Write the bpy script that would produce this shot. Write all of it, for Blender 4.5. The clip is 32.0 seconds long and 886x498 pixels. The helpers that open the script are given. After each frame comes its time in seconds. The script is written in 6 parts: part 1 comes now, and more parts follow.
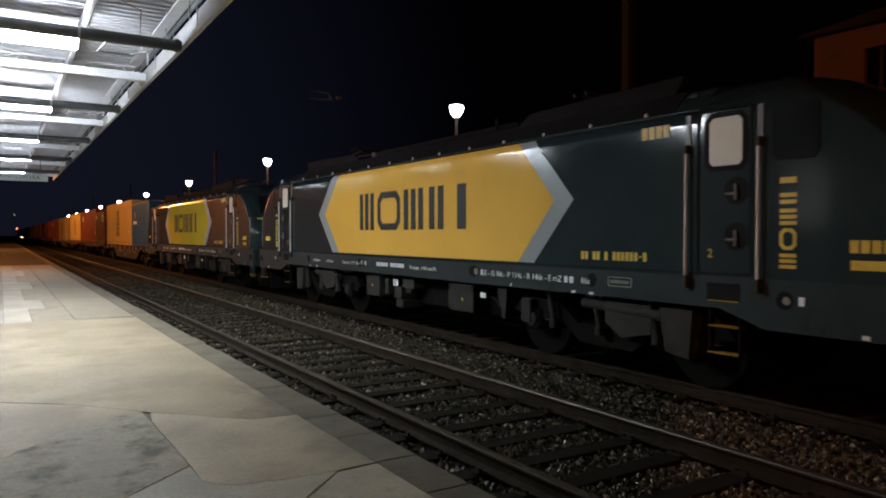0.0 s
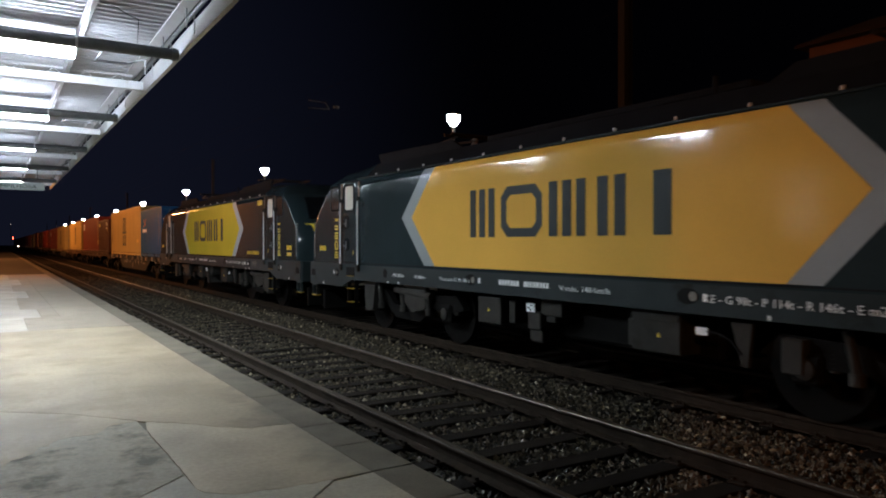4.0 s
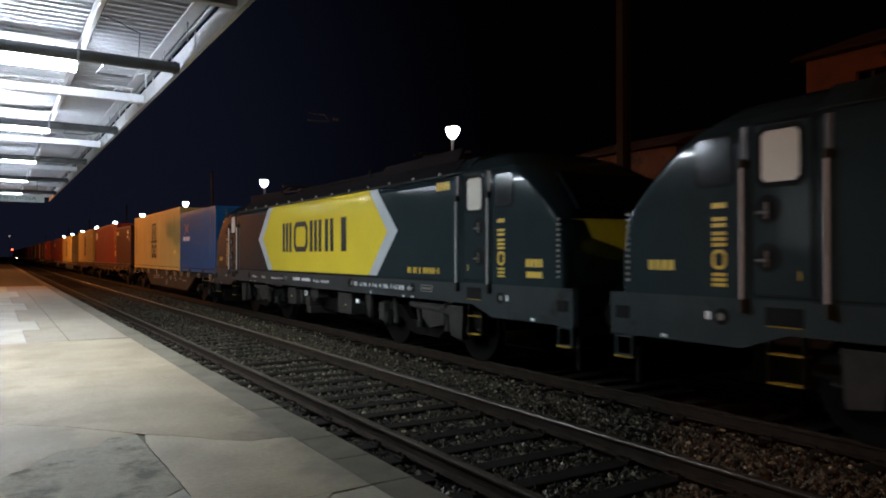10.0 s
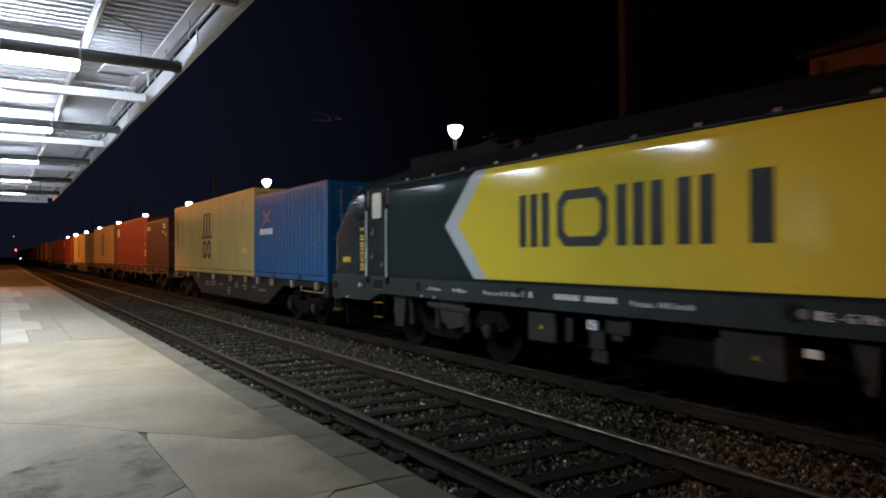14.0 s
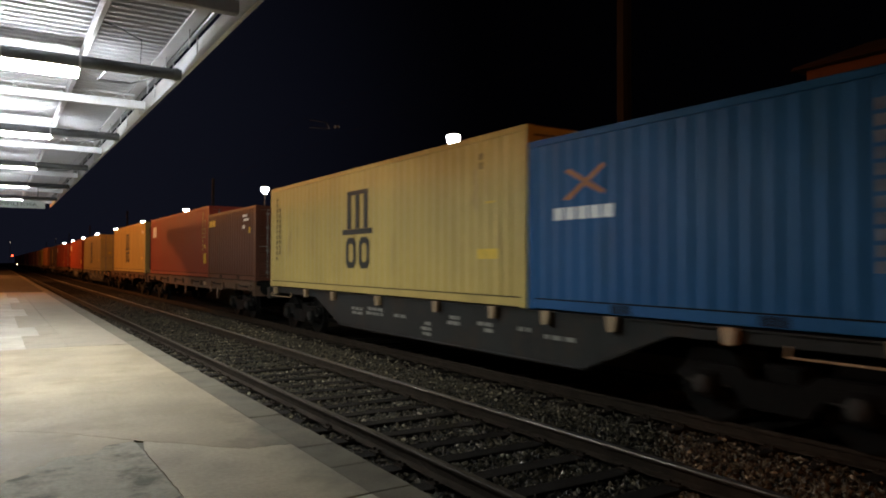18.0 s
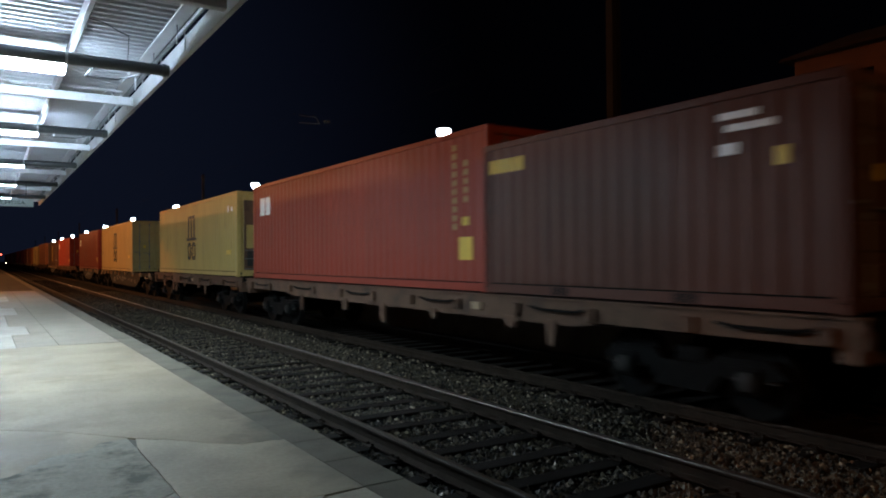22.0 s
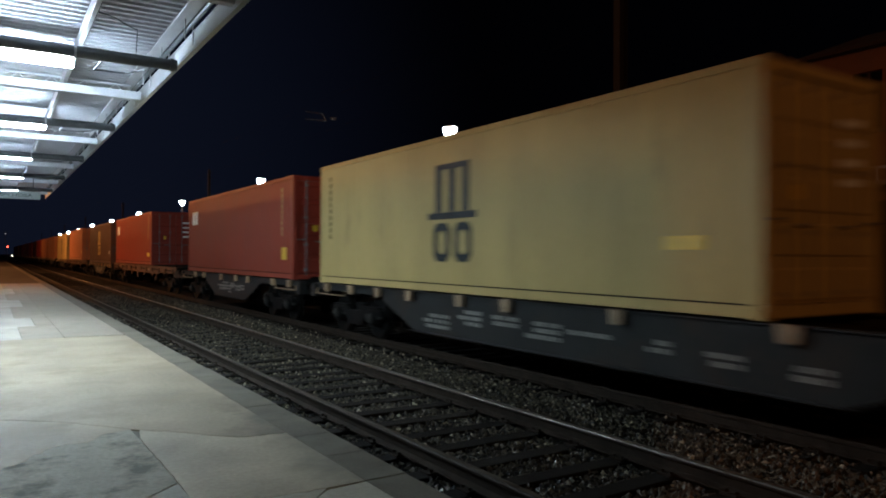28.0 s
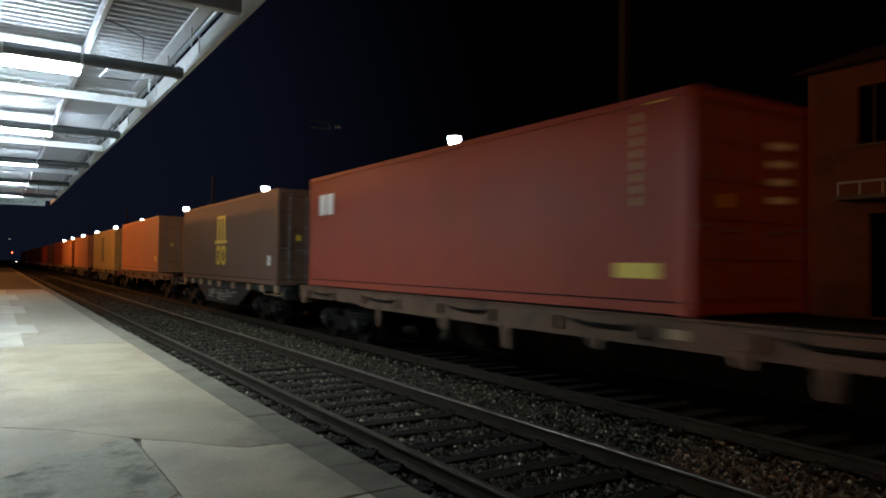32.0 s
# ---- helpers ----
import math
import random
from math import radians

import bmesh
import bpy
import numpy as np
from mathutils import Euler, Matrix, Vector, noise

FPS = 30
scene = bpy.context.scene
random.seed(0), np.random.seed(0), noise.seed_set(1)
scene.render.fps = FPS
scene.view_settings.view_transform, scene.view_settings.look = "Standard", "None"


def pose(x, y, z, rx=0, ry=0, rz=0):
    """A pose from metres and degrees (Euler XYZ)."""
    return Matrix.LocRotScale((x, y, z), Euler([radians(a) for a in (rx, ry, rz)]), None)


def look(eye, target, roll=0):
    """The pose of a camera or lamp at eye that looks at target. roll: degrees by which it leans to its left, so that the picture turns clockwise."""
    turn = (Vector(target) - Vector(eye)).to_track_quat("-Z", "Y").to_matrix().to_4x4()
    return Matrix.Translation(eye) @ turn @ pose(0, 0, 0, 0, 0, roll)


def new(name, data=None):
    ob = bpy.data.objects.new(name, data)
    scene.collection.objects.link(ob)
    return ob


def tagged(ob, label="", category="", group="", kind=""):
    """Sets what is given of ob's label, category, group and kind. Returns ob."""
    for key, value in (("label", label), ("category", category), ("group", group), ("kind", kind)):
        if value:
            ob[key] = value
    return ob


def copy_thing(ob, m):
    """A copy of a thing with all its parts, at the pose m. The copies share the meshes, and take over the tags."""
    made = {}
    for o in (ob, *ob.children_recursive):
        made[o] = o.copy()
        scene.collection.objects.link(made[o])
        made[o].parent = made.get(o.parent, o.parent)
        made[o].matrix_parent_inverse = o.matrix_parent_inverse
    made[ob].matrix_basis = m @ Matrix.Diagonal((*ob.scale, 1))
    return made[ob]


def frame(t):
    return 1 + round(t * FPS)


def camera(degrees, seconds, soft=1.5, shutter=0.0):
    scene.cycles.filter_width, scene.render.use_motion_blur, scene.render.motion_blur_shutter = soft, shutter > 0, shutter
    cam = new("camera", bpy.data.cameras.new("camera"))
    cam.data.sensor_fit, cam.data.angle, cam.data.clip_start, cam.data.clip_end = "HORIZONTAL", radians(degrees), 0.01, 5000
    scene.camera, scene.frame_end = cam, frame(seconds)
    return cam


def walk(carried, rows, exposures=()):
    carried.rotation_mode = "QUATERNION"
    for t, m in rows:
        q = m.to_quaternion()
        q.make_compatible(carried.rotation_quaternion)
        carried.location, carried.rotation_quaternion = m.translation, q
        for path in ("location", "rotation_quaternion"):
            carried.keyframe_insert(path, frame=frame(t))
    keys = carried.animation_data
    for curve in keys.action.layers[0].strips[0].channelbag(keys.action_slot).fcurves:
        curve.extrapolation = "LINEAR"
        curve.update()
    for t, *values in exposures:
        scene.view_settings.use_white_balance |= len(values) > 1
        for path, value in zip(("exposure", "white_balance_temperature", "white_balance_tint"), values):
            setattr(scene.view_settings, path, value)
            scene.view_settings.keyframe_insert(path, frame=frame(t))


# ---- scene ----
cam = camera(63.74, 32.0, soft=1.9, shutter=1.0)
EXPOSURES = [(t, 0.0 if t < 15 else -0.07 if t < 20 else -0.14, k, tint) for t, k, tint in ((0, 6700, 10), (2, 6700, 10), (3.5, 6500, 10), (6, 5900, 9), (9, 5900, 9), (11, 6700, 10), (14, 6300, 10), (17, 6900, 10), (19, 7300, 9), (20.2, 5700, 7), (22, 5600, 1), (25, 5900, -8), (28, 5700, 2), (30, 5500, 1), (32, 6100, -2))]
walk(cam, [
    (0.0, pose(0.003, 0.018, 1.783, 88.801, 0.067, -31.876)),
    (0.5, pose(0.002, 0.009, 1.781, 88.820, 0.064, -31.958)),
    (1.0, pose(0.004, 0.003, 1.779, 88.853, 0.016, -31.946)),
    (1.5, pose(0.005, 0.008, 1.778, 88.943, 0.084, -31.920)),
    (2.0, pose(0.003, 0.007, 1.776, 88.975, 0.053, -31.908)),
    (2.5, pose(0.004, 0.001, 1.777, 89.024, 0.107, -31.844)),
    (3.0, pose(0.009, 0.023, 1.778, 89.248, 0.023, -31.971)),
    (3.5, pose(0.009, 0.022, 1.772, 89.482, 0.046, -32.034)),
    (5.5, pose(0.011, 0.014, 1.776, 89.641, 0.129, -32.423)),
    (6.0, pose(0.003, 0.010, 1.777, 89.842, 0.130, -32.540)),
    (6.5, pose(0.001, 0.007, 1.774, 89.934, 0.138, -32.586)),
    (7.0, pose(0.001, 0.006, 1.780, 89.888, -0.048, -32.543)),
    (7.5, pose(-0.004, 0.011, 1.779, 89.857, -0.093, -32.417)),
    (8.0, pose(-0.009, 0.003, 1.773, 89.893, -0.188, -32.210)),
    (8.5, pose(-0.002, -0.004, 1.779, 90.060, -0.098, -32.027)),
    (9.0, pose(-0.007, -0.006, 1.781, 90.261, -0.114, -32.092)),
    (9.5, pose(-0.006, -0.009, 1.780, 90.399, 0.020, -32.148)),
    (10.0, pose(-0.005, 0.005, 1.781, 90.483, 0.065, -32.178)),
    (10.5, pose(-0.002, -0.003, 1.774, 90.439, 0.192, -32.215)),
    (11.0, pose(0.000, -0.009, 1.773, 90.422, 0.223, -32.155)),
    (11.5, pose(0.005, -0.008, 1.770, 90.304, 0.267, -32.133)),
    (12.0, pose(0.007, -0.003, 1.766, 90.416, 0.208, -32.197)),
    (12.5, pose(0.004, -0.018, 1.770, 90.540, 0.098, -32.095)),
    (13.0, pose(0.000, -0.000, 1.770, 90.497, 0.015, -32.038)),
    (13.5, pose(0.008, 0.004, 1.766, 90.545, 0.161, -31.983)),
    (14.0, pose(0.011, 0.016, 1.761, 90.453, 0.207, -31.940)),
    (14.5, pose(0.007, 0.015, 1.769, 90.321, -0.035, -32.062)),
    (16.5, pose(0.006, 0.006, 1.770, 90.465, 0.011, -32.175)),
    (17.0, pose(0.007, 0.010, 1.775, 90.594, 0.026, -32.050)),
    (17.5, pose(0.005, 0.011, 1.774, 90.825, -0.247, -32.150)),
    (18.0, pose(-0.000, 0.015, 1.776, 91.109, -0.151, -32.151)),
    (18.5, pose(-0.005, 0.002, 1.782, 91.118, -0.284, -32.112)),
    (19.0, pose(-0.006, -0.007, 1.784, 91.014, -0.346, -32.156)),
    (19.5, pose(0.001, -0.002, 1.771, 90.874, -0.204, -32.245)),
    (20.0, pose(0.000, 0.009, 1.774, 90.673, -0.151, -32.386)),
    (20.5, pose(-0.001, 0.019, 1.774, 90.716, -0.197, -32.483)),
    (21.0, pose(0.004, 0.009, 1.774, 90.820, -0.119, -32.513)),
    (21.5, pose(0.006, 0.009, 1.764, 90.903, 0.264, -32.562)),
    (22.0, pose(-0.000, 0.002, 1.774, 90.640, 0.459, -32.807)),
    (22.5, pose(0.003, 0.000, 1.768, 90.343, 0.481, -32.848)),
    (23.0, pose(0.004, 0.018, 1.773, 90.301, 0.165, -32.858)),
    (23.5, pose(0.001, 0.003, 1.776, 90.423, 0.235, -32.925)),
    (24.0, pose(0.003, -0.004, 1.771, 90.466, 0.242, -33.006)),
    (24.5, pose(0.001, -0.003, 1.768, 90.430, 0.389, -33.241)),
    (25.0, pose(-0.005, -0.019, 1.761, 90.440, 0.059, -33.187)),
    (25.5, pose(0.001, 0.006, 1.773, 90.292, -0.070, -33.326)),
    (27.5, pose(0.000, -0.000, 1.765, 90.532, -0.124, -32.606)),
    (28.0, pose(-0.006, -0.018, 1.759, 90.523, -0.321, -32.438)),
    (28.5, pose(-0.019, -0.032, 1.762, 90.668, -0.386, -32.460)),
    (29.0, pose(-0.021, -0.036, 1.766, 90.904, -0.384, -32.414)),
    (29.5, pose(-0.020, -0.038, 1.766, 91.184, -0.478, -32.331)),
    (30.0, pose(-0.022, -0.032, 1.768, 91.107, -0.364, -32.329)),
    (30.5, pose(-0.022, -0.027, 1.765, 91.003, -0.435, -32.350)),
    (31.0, pose(-0.013, -0.001, 1.769, 91.039, -0.407, -32.431)),
    (31.5, pose(-0.009, 0.006, 1.770, 91.070, -0.660, -32.360)),
    (32.0, pose(-0.001, 0.016, 1.769, 91.230, -0.735, -32.184)),
], EXPOSURES)

# ---- world and light ----
world = bpy.data.worlds.new("night")
scene.world = world
world.use_nodes = True
# night sky: bluish down the line, fading to black; stands in for veiling glare
wn, wl = world.node_tree.nodes, world.node_tree.links
sky_co, sky_dot, sky_fade, sky_ramp = wn.new("ShaderNodeTexCoord"), wn.new("ShaderNodeVectorMath"), wn.new("ShaderNodeMapRange"), wn.new("ShaderNodeMixRGB")
sky_dot.operation = "DOT_PRODUCT"
sky_dot.inputs[1].default_value = (-0.26, 0.966, 0.0)
wl.new(sky_co.outputs["Generated"], sky_dot.inputs[0])
sky_fade.interpolation_type = "SMOOTHSTEP"
sky_fade.inputs[1].default_value, sky_fade.inputs[2].default_value = 0.60, 0.99
wl.new(sky_dot.outputs["Value"], sky_fade.inputs[0])
sky_ramp.inputs[1].default_value, sky_ramp.inputs[2].default_value = (0.0003, 0.0003, 0.0006, 1), (0.0050, 0.0060, 0.0125, 1)
wl.new(sky_fade.outputs[0], sky_ramp.inputs[0])
wl.new(sky_ramp.outputs[0], wn["Background"].inputs[0])
wn["Background"].inputs[1].default_value = 1.0

TUBE_GLOW, LAMP_GLOW = 235.0, 60.0
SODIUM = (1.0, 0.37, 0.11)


def lamp(name, place, watts, colour, radius=0.12, aim=None, cone=150):
    data = bpy.data.lights.new(name, "SPOT" if aim else "POINT")
    data.energy, data.color, data.shadow_soft_size = watts, colour, radius
    ob = new(name, data)
    if aim:
        data.spot_size, data.spot_blend = radians(cone), 0.4
        ob.matrix_basis = look(place, aim)
    else:
        ob.location = place
    return ob


# ---- materials ----
MATS = {}


def mat(name, colour, rough=0.6, metal=0.0, var=0.15, scale=6.0, fine=60.0, bump=0.15, stain=None, stain_scale=1.2, stain_cut=0.55,
        stretch=(1, 1, 1), per_object=0.0, island=0.0, coat=0.0, rough_var=0.1, spec=0.5, edge=None, soft=0.12):
    """A worn surface: broad and fine variation of the colour, stains with a shape of their own, fine relief."""
    if name in MATS:
        return MATS[name]
    m = bpy.data.materials.new(name)
    m.use_nodes = True
    n, l = m.node_tree.nodes, m.node_tree.links
    b = n["Principled BSDF"]
    co = n.new("ShaderNodeTexCoord")
    mp = n.new("ShaderNodeMapping")
    mp.inputs["Scale"].default_value = stretch
    l.new(co.outputs["Object"], mp.inputs[0])
    big, small = n.new("ShaderNodeTexNoise"), n.new("ShaderNodeTexNoise")
    for t, s, d in ((big, scale, 4), (small, fine, 3)):
        t.inputs["Scale"].default_value, t.inputs["Detail"].default_value = s, d
        l.new(mp.outputs[0], t.inputs["Vector"])
    both = n.new("ShaderNodeMath")
    both.operation = "MULTIPLY_ADD"
    both.inputs[1].default_value = 0.45
    l.new(small.outputs["Fac"], both.inputs[0])
    l.new(big.outputs["Fac"], both.inputs[2])
    ramp = n.new("ShaderNodeMapRange")
    ramp.inputs[1].default_value, ramp.inputs[2].default_value = 0.45, 1.0
    ramp.inputs[3].default_value, ramp.inputs[4].default_value = 1 - var, 1 + var
    l.new(both.outputs[0], ramp.inputs[0])
    shade = ramp.outputs[0]
    if per_object or island:
        if per_object:
            src = n.new("ShaderNodeObjectInfo").outputs["Random"]
        else:
            src = n.new("ShaderNodeNewGeometry").outputs["Random Per Island"]
        pr = n.new("ShaderNodeMapRange")
        k = per_object or island
        pr.inputs[3].default_value, pr.inputs[4].default_value = 1 - k, 1 + k
        l.new(src, pr.inputs[0])
        mul = n.new("ShaderNodeMath")
        mul.operation = "MULTIPLY"
        l.new(shade, mul.inputs[0])
        l.new(pr.outputs[0], mul.inputs[1])
        shade = mul.outputs[0]
    tint = n.new("ShaderNodeMixRGB")
    tint.blend_type = "MULTIPLY"
    tint.inputs[0].default_value = 1
    tint.inputs[1].default_value = (*colour, 1)
    l.new(shade, tint.inputs[2])
    col = tint.outputs[0]
    if stain:
        sn = n.new("ShaderNodeTexNoise")
        sn.inputs["Scale"].default_value, sn.inputs["Detail"].default_value, sn.inputs["Roughness"].default_value = stain_scale, 6, 0.65
        l.new(mp.outputs[0], sn.inputs["Vector"])
        cut = n.new("ShaderNodeMapRange")
        cut.inputs[1].default_value, cut.inputs[2].default_value = stain_cut, stain_cut + soft
        l.new(sn.outputs["Fac"], cut.inputs[0])
        mix = n.new("ShaderNodeMixRGB")
        mix.inputs[2].default_value = (*stain, 1)
        l.new(cut.outputs[0], mix.inputs[0])
        l.new(col, mix.inputs[1])
        col = mix.outputs[0]
    if edge:
        # grime that thickens in ragged patches along the outer edge
        x0, x1, grime = edge
        sep = n.new("ShaderNodeSeparateXYZ")
        l.new(co.outputs["Object"], sep.inputs[0])
        gn = n.new("ShaderNodeTexNoise")
        gn.inputs["Scale"].default_value, gn.inputs["Detail"].default_value, gn.inputs["Roughness"].default_value = 1.1, 7, 0.62
        l.new(co.outputs["Object"], gn.inputs["Vector"])
        add = n.new("ShaderNodeMath")
        add.operation = "MULTIPLY_ADD"
        add.inputs[1].default_value = 1.9
        l.new(gn.outputs["Fac"], add.inputs[0])
        inner = n.new("ShaderNodeMapRange")
        inner.inputs[1].default_value, inner.inputs[2].default_value, inner.inputs[3].default_value, inner.inputs[4].default_value = 5.5, 10.0, 0.0, -1.0
        l.new(sep.outputs["Y"], inner.inputs[0])
        plus = n.new("ShaderNodeMath")
        l.new(sep.outputs["X"], plus.inputs[0])
        l.new(inner.outputs[0], plus.inputs[1])
        l.new(plus.outputs[0], add.inputs[2])
        gr = n.new("ShaderNodeMapRange")
        gr.interpolation_type = "SMOOTHSTEP"
        gr.inputs[1].default_value, gr.inputs[2].default_value = x0 + 0.95, x1 + 0.95
        l.new(add.outputs[0], gr.inputs[0])
        gm = n.new("ShaderNodeMixRGB")
        gm.inputs[2].default_value = (*grime, 1)
        l.new(gr.outputs[0], gm.inputs[0])
        l.new(col, gm.inputs[1])
        col = gm.outputs[0]
    l.new(col, b.inputs["Base Color"])
    rr = n.new("ShaderNodeMapRange")
    rr.inputs[3].default_value, rr.inputs[4].default_value = max(0.03, rough - rough_var), min(1, rough + rough_var)
    l.new(big.outputs["Fac"], rr.inputs[0])
    l.new(rr.outputs[0], b.inputs["Roughness"])
    b.inputs["Metallic"].default_value = metal
    b.inputs["Coat Weight"].default_value = coat
    b.inputs["Specular IOR Level"].default_value = spec
    if bump:
        bp = n.new("ShaderNodeBump")
        bp.inputs["Strength"].default_value, bp.inputs["Distance"].default_value = bump, 0.01
        l.new(both.outputs[0], bp.inputs["Height"])
        l.new(bp.outputs[0], b.inputs["Normal"])
    MATS[name] = m
    return m


def glow(name, colour, strength):
    if name in MATS:
        return MATS[name]
    m = bpy.data.materials.new(name)
    m.use_nodes = True
    b = m.node_tree.nodes["Principled BSDF"]
    b.inputs["Base Color"].default_value = (0.8, 0.8, 0.8, 1)
    b.inputs["Emission Color"].default_value = (*colour, 1)
    b.inputs["Emission Strength"].default_value = strength
    MATS[name] = m
    return m


def glass(name, colour, rough=0.12):
    m = bpy.data.materials.new(name)
    m.use_nodes = True
    b = m.node_tree.nodes["Principled BSDF"]
    b.inputs["Base Color"].default_value = (*colour, 1)
    b.inputs["Roughness"].default_value = rough
    b.inputs["Specular IOR Level"].default_value = 0.3
    MATS[name] = m
    return m


CONCRETE = mat("platform concrete", (0.325, 0.258, 0.168), 0.72, var=0.3, scale=0.8, fine=22, bump=0.3, stain=(0.255, 0.20, 0.122), stain_scale=1.1, stain_cut=0.48, soft=0.16, per_object=0.03, spec=0.32, edge=(1.5, 2.25, (0.125, 0.108, 0.077)))
# Paler than its neighbours to make up for weak light near the camera
CONCRETE_NEAR = mat("near slab concrete, lightened", (0.40, 0.325, 0.218), 0.7, var=0.3, scale=1.1, fine=26, bump=0.3, stain=(0.30, 0.24, 0.155), stain_scale=1.3, stain_cut=0.55, soft=0.2, spec=0.32, edge=(1.75, 2.4, (0.20, 0.175, 0.125)))
# Far slabs get their own tone against the tube light's fall-off
CONCRETE_FAR = mat("far platform concrete", (0.30, 0.252, 0.19), 0.8, var=0.3, scale=0.8, fine=22, bump=0.3, stain=(0.19, 0.155, 0.112), stain_scale=0.8, stain_cut=0.46, soft=0.25, per_object=0.05, spec=0.3)
# Pale tiles, also holding white reflections of the tubes on the floor
CONCRETE_PALE = mat("pale paving concrete", (0.37, 0.322, 0.262), 0.8, var=0.25, scale=0.9, fine=22, bump=0.3, stain=(0.31, 0.275, 0.23), stain_scale=1.2, stain_cut=0.5, soft=0.2, per_object=0.1, spec=0.3)
CONCRETE_DARK = mat("patched concrete", (0.345, 0.30, 0.215), 0.8, var=0.35, scale=2.6, fine=30, bump=0.35, stain=(0.135, 0.12, 0.084), stain_scale=2.6, stain_cut=0.47, soft=0.16, spec=0.35)
# Base raised to stand in for light lacking at the near end
CONCRETE_WORN = mat("worn concrete, base lightened", (0.38, 0.33, 0.24), 0.7, var=0.3, scale=1.6, fine=30, bump=0.35, stain=(0.24, 0.21, 0.155), stain_scale=1.6, stain_cut=0.58, spec=0.5)
COPING = mat("coping stone", (0.145, 0.123, 0.09), 0.85, var=0.3, scale=2.0, fine=40, bump=0.4, stain=(0.17, 0.15, 0.115), stain_scale=1.4, stain_cut=0.5, soft=0.2, per_object=0.06, spec=0.2)
EARTH = mat("dark earth", (0.018, 0.015, 0.012), 0.95, var=0.4, scale=1.5, fine=30, bump=0.6)
# darker surface for the platform slabs from y = 42 on
PLATFORM_DARK = mat("dark far platform surface", (0.075, 0.066, 0.056), 0.9, var=0.3, scale=0.8, fine=22, bump=0.3, stain=(0.05, 0.044, 0.038), stain_scale=0.6, stain_cut=0.5, soft=0.25, spec=0.15)
# Bed near-black: the dark gaps between the stones are in its colour
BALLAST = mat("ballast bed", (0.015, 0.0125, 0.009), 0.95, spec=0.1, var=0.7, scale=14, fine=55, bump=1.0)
STONE = mat("ballast stone", (0.054, 0.044, 0.028), 0.62, var=0.25, scale=8, fine=90, bump=0.2, island=0.95, spec=0.2)
# Pale stones: also stand in for white glints on the ballast
STONE_PALE = mat("pale ballast stone, glints included", (0.20, 0.165, 0.105), 0.5, var=0.25, scale=8, fine=90, bump=0.2, island=0.7)
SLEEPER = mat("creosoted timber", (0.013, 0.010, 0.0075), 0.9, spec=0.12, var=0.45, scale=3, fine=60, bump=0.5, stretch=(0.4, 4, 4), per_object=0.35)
RAIL_DULL = mat("dull rusty rail head", (0.055, 0.042, 0.029), 0.65, 0.0, var=0.3, scale=4, fine=80, bump=0.1, stretch=(1, 0.1, 1), spec=0.12)
RAIL_RUST = mat("rusty rail web", (0.026, 0.019, 0.0135), 0.85, 0.0, spec=0.08, var=0.35, scale=5, fine=70, bump=0.25)
RAIL_TOP = mat("worn rail head", (0.11, 0.09, 0.072), 0.38, 0.75, var=0.25, scale=4, fine=80, bump=0.08, stretch=(1, 0.1, 1))
WHITE_SHEET = mat("white corrugated sheet", (0.385, 0.385, 0.414), 0.55, var=0.08, scale=1.5, fine=12, bump=0.0, stain=(0.46, 0.45, 0.47), stain_scale=0.9, stain_cut=0.64)
WHITE_STEEL = mat("white painted steel", (0.44, 0.44, 0.468), 0.5, var=0.14, scale=3, fine=30, bump=0.08, stain=(0.38, 0.33, 0.27), stain_scale=2.5, stain_cut=0.63)
GREY_PIPE = mat("dark grey painted pipe", (0.10, 0.105, 0.115), 0.45, 0.2, var=0.2, scale=4, fine=40, bump=0.05)
PLASTER = mat("station plaster", (0.13, 0.12, 0.105), 0.85, var=0.12, scale=1.2, fine=25, bump=0.15, stain=(0.09, 0.085, 0.075), stain_scale=0.7, stain_cut=0.6)
PLASTER_OCHRE = mat("ochre plaster for reflections", (0.25, 0.19, 0.125), 0.85, var=0.12, scale=1.2, fine=25, bump=0.15, stain=(0.19, 0.145, 0.10), stain_scale=0.7, stain_cut=0.6)
GREEN_BODY = mat("dark green-grey vehicle paint", (0.021, 0.033, 0.037), 0.10, var=0.10, scale=1.5, fine=30, bump=0.0, rough_var=0.02, spec=0.25)
GREEN_SILL = mat("grey-green frame paint", (0.024, 0.034, 0.036), 0.45, spec=0.15, var=0.15, scale=2.5, fine=40, bump=0.04, stain=(0.014, 0.015, 0.014), stain_scale=1.6, stain_cut=0.57)
ROOF_DARK = mat("sooty roof paint", (0.015, 0.016, 0.019), 0.9, spec=0.05, var=0.25, scale=2, fine=30, bump=0.1)
AMBER = mat("amber livery panel", (0.86, 0.485, 0.095), 0.09, var=0.05, scale=0.8, fine=30, bump=0.004, rough_var=0.03, spec=0.35)
LEMON = mat("lemon livery panel", (0.84, 0.65, 0.06), 0.09, var=0.06, scale=0.8, fine=30, bump=0.004, rough_var=0.03, spec=0.35)
ARROW_GREY = mat("grey arrow paint", (0.33, 0.36, 0.37), 0.18, var=0.06, scale=1, fine=30, bump=0.02)
ARROW_WHITE = mat("pale arrow paint", (0.56, 0.60, 0.62), 0.18, var=0.06, scale=1, fine=30, bump=0.02)
INK = mat("dark lettering", (0.014, 0.022, 0.024), 0.5, spec=0.2, var=0.1)
YELLOW = mat("yellow lettering", (0.72, 0.48, 0.03), 0.45, var=0.12)
# Darker than the lettering yellow: dim light at the steps put in
STEP_YELLOW = mat("yellow step paint, shade darkened in", (0.30, 0.19, 0.02), 0.7, var=0.4, scale=8, fine=60, bump=0.1, spec=0.2)
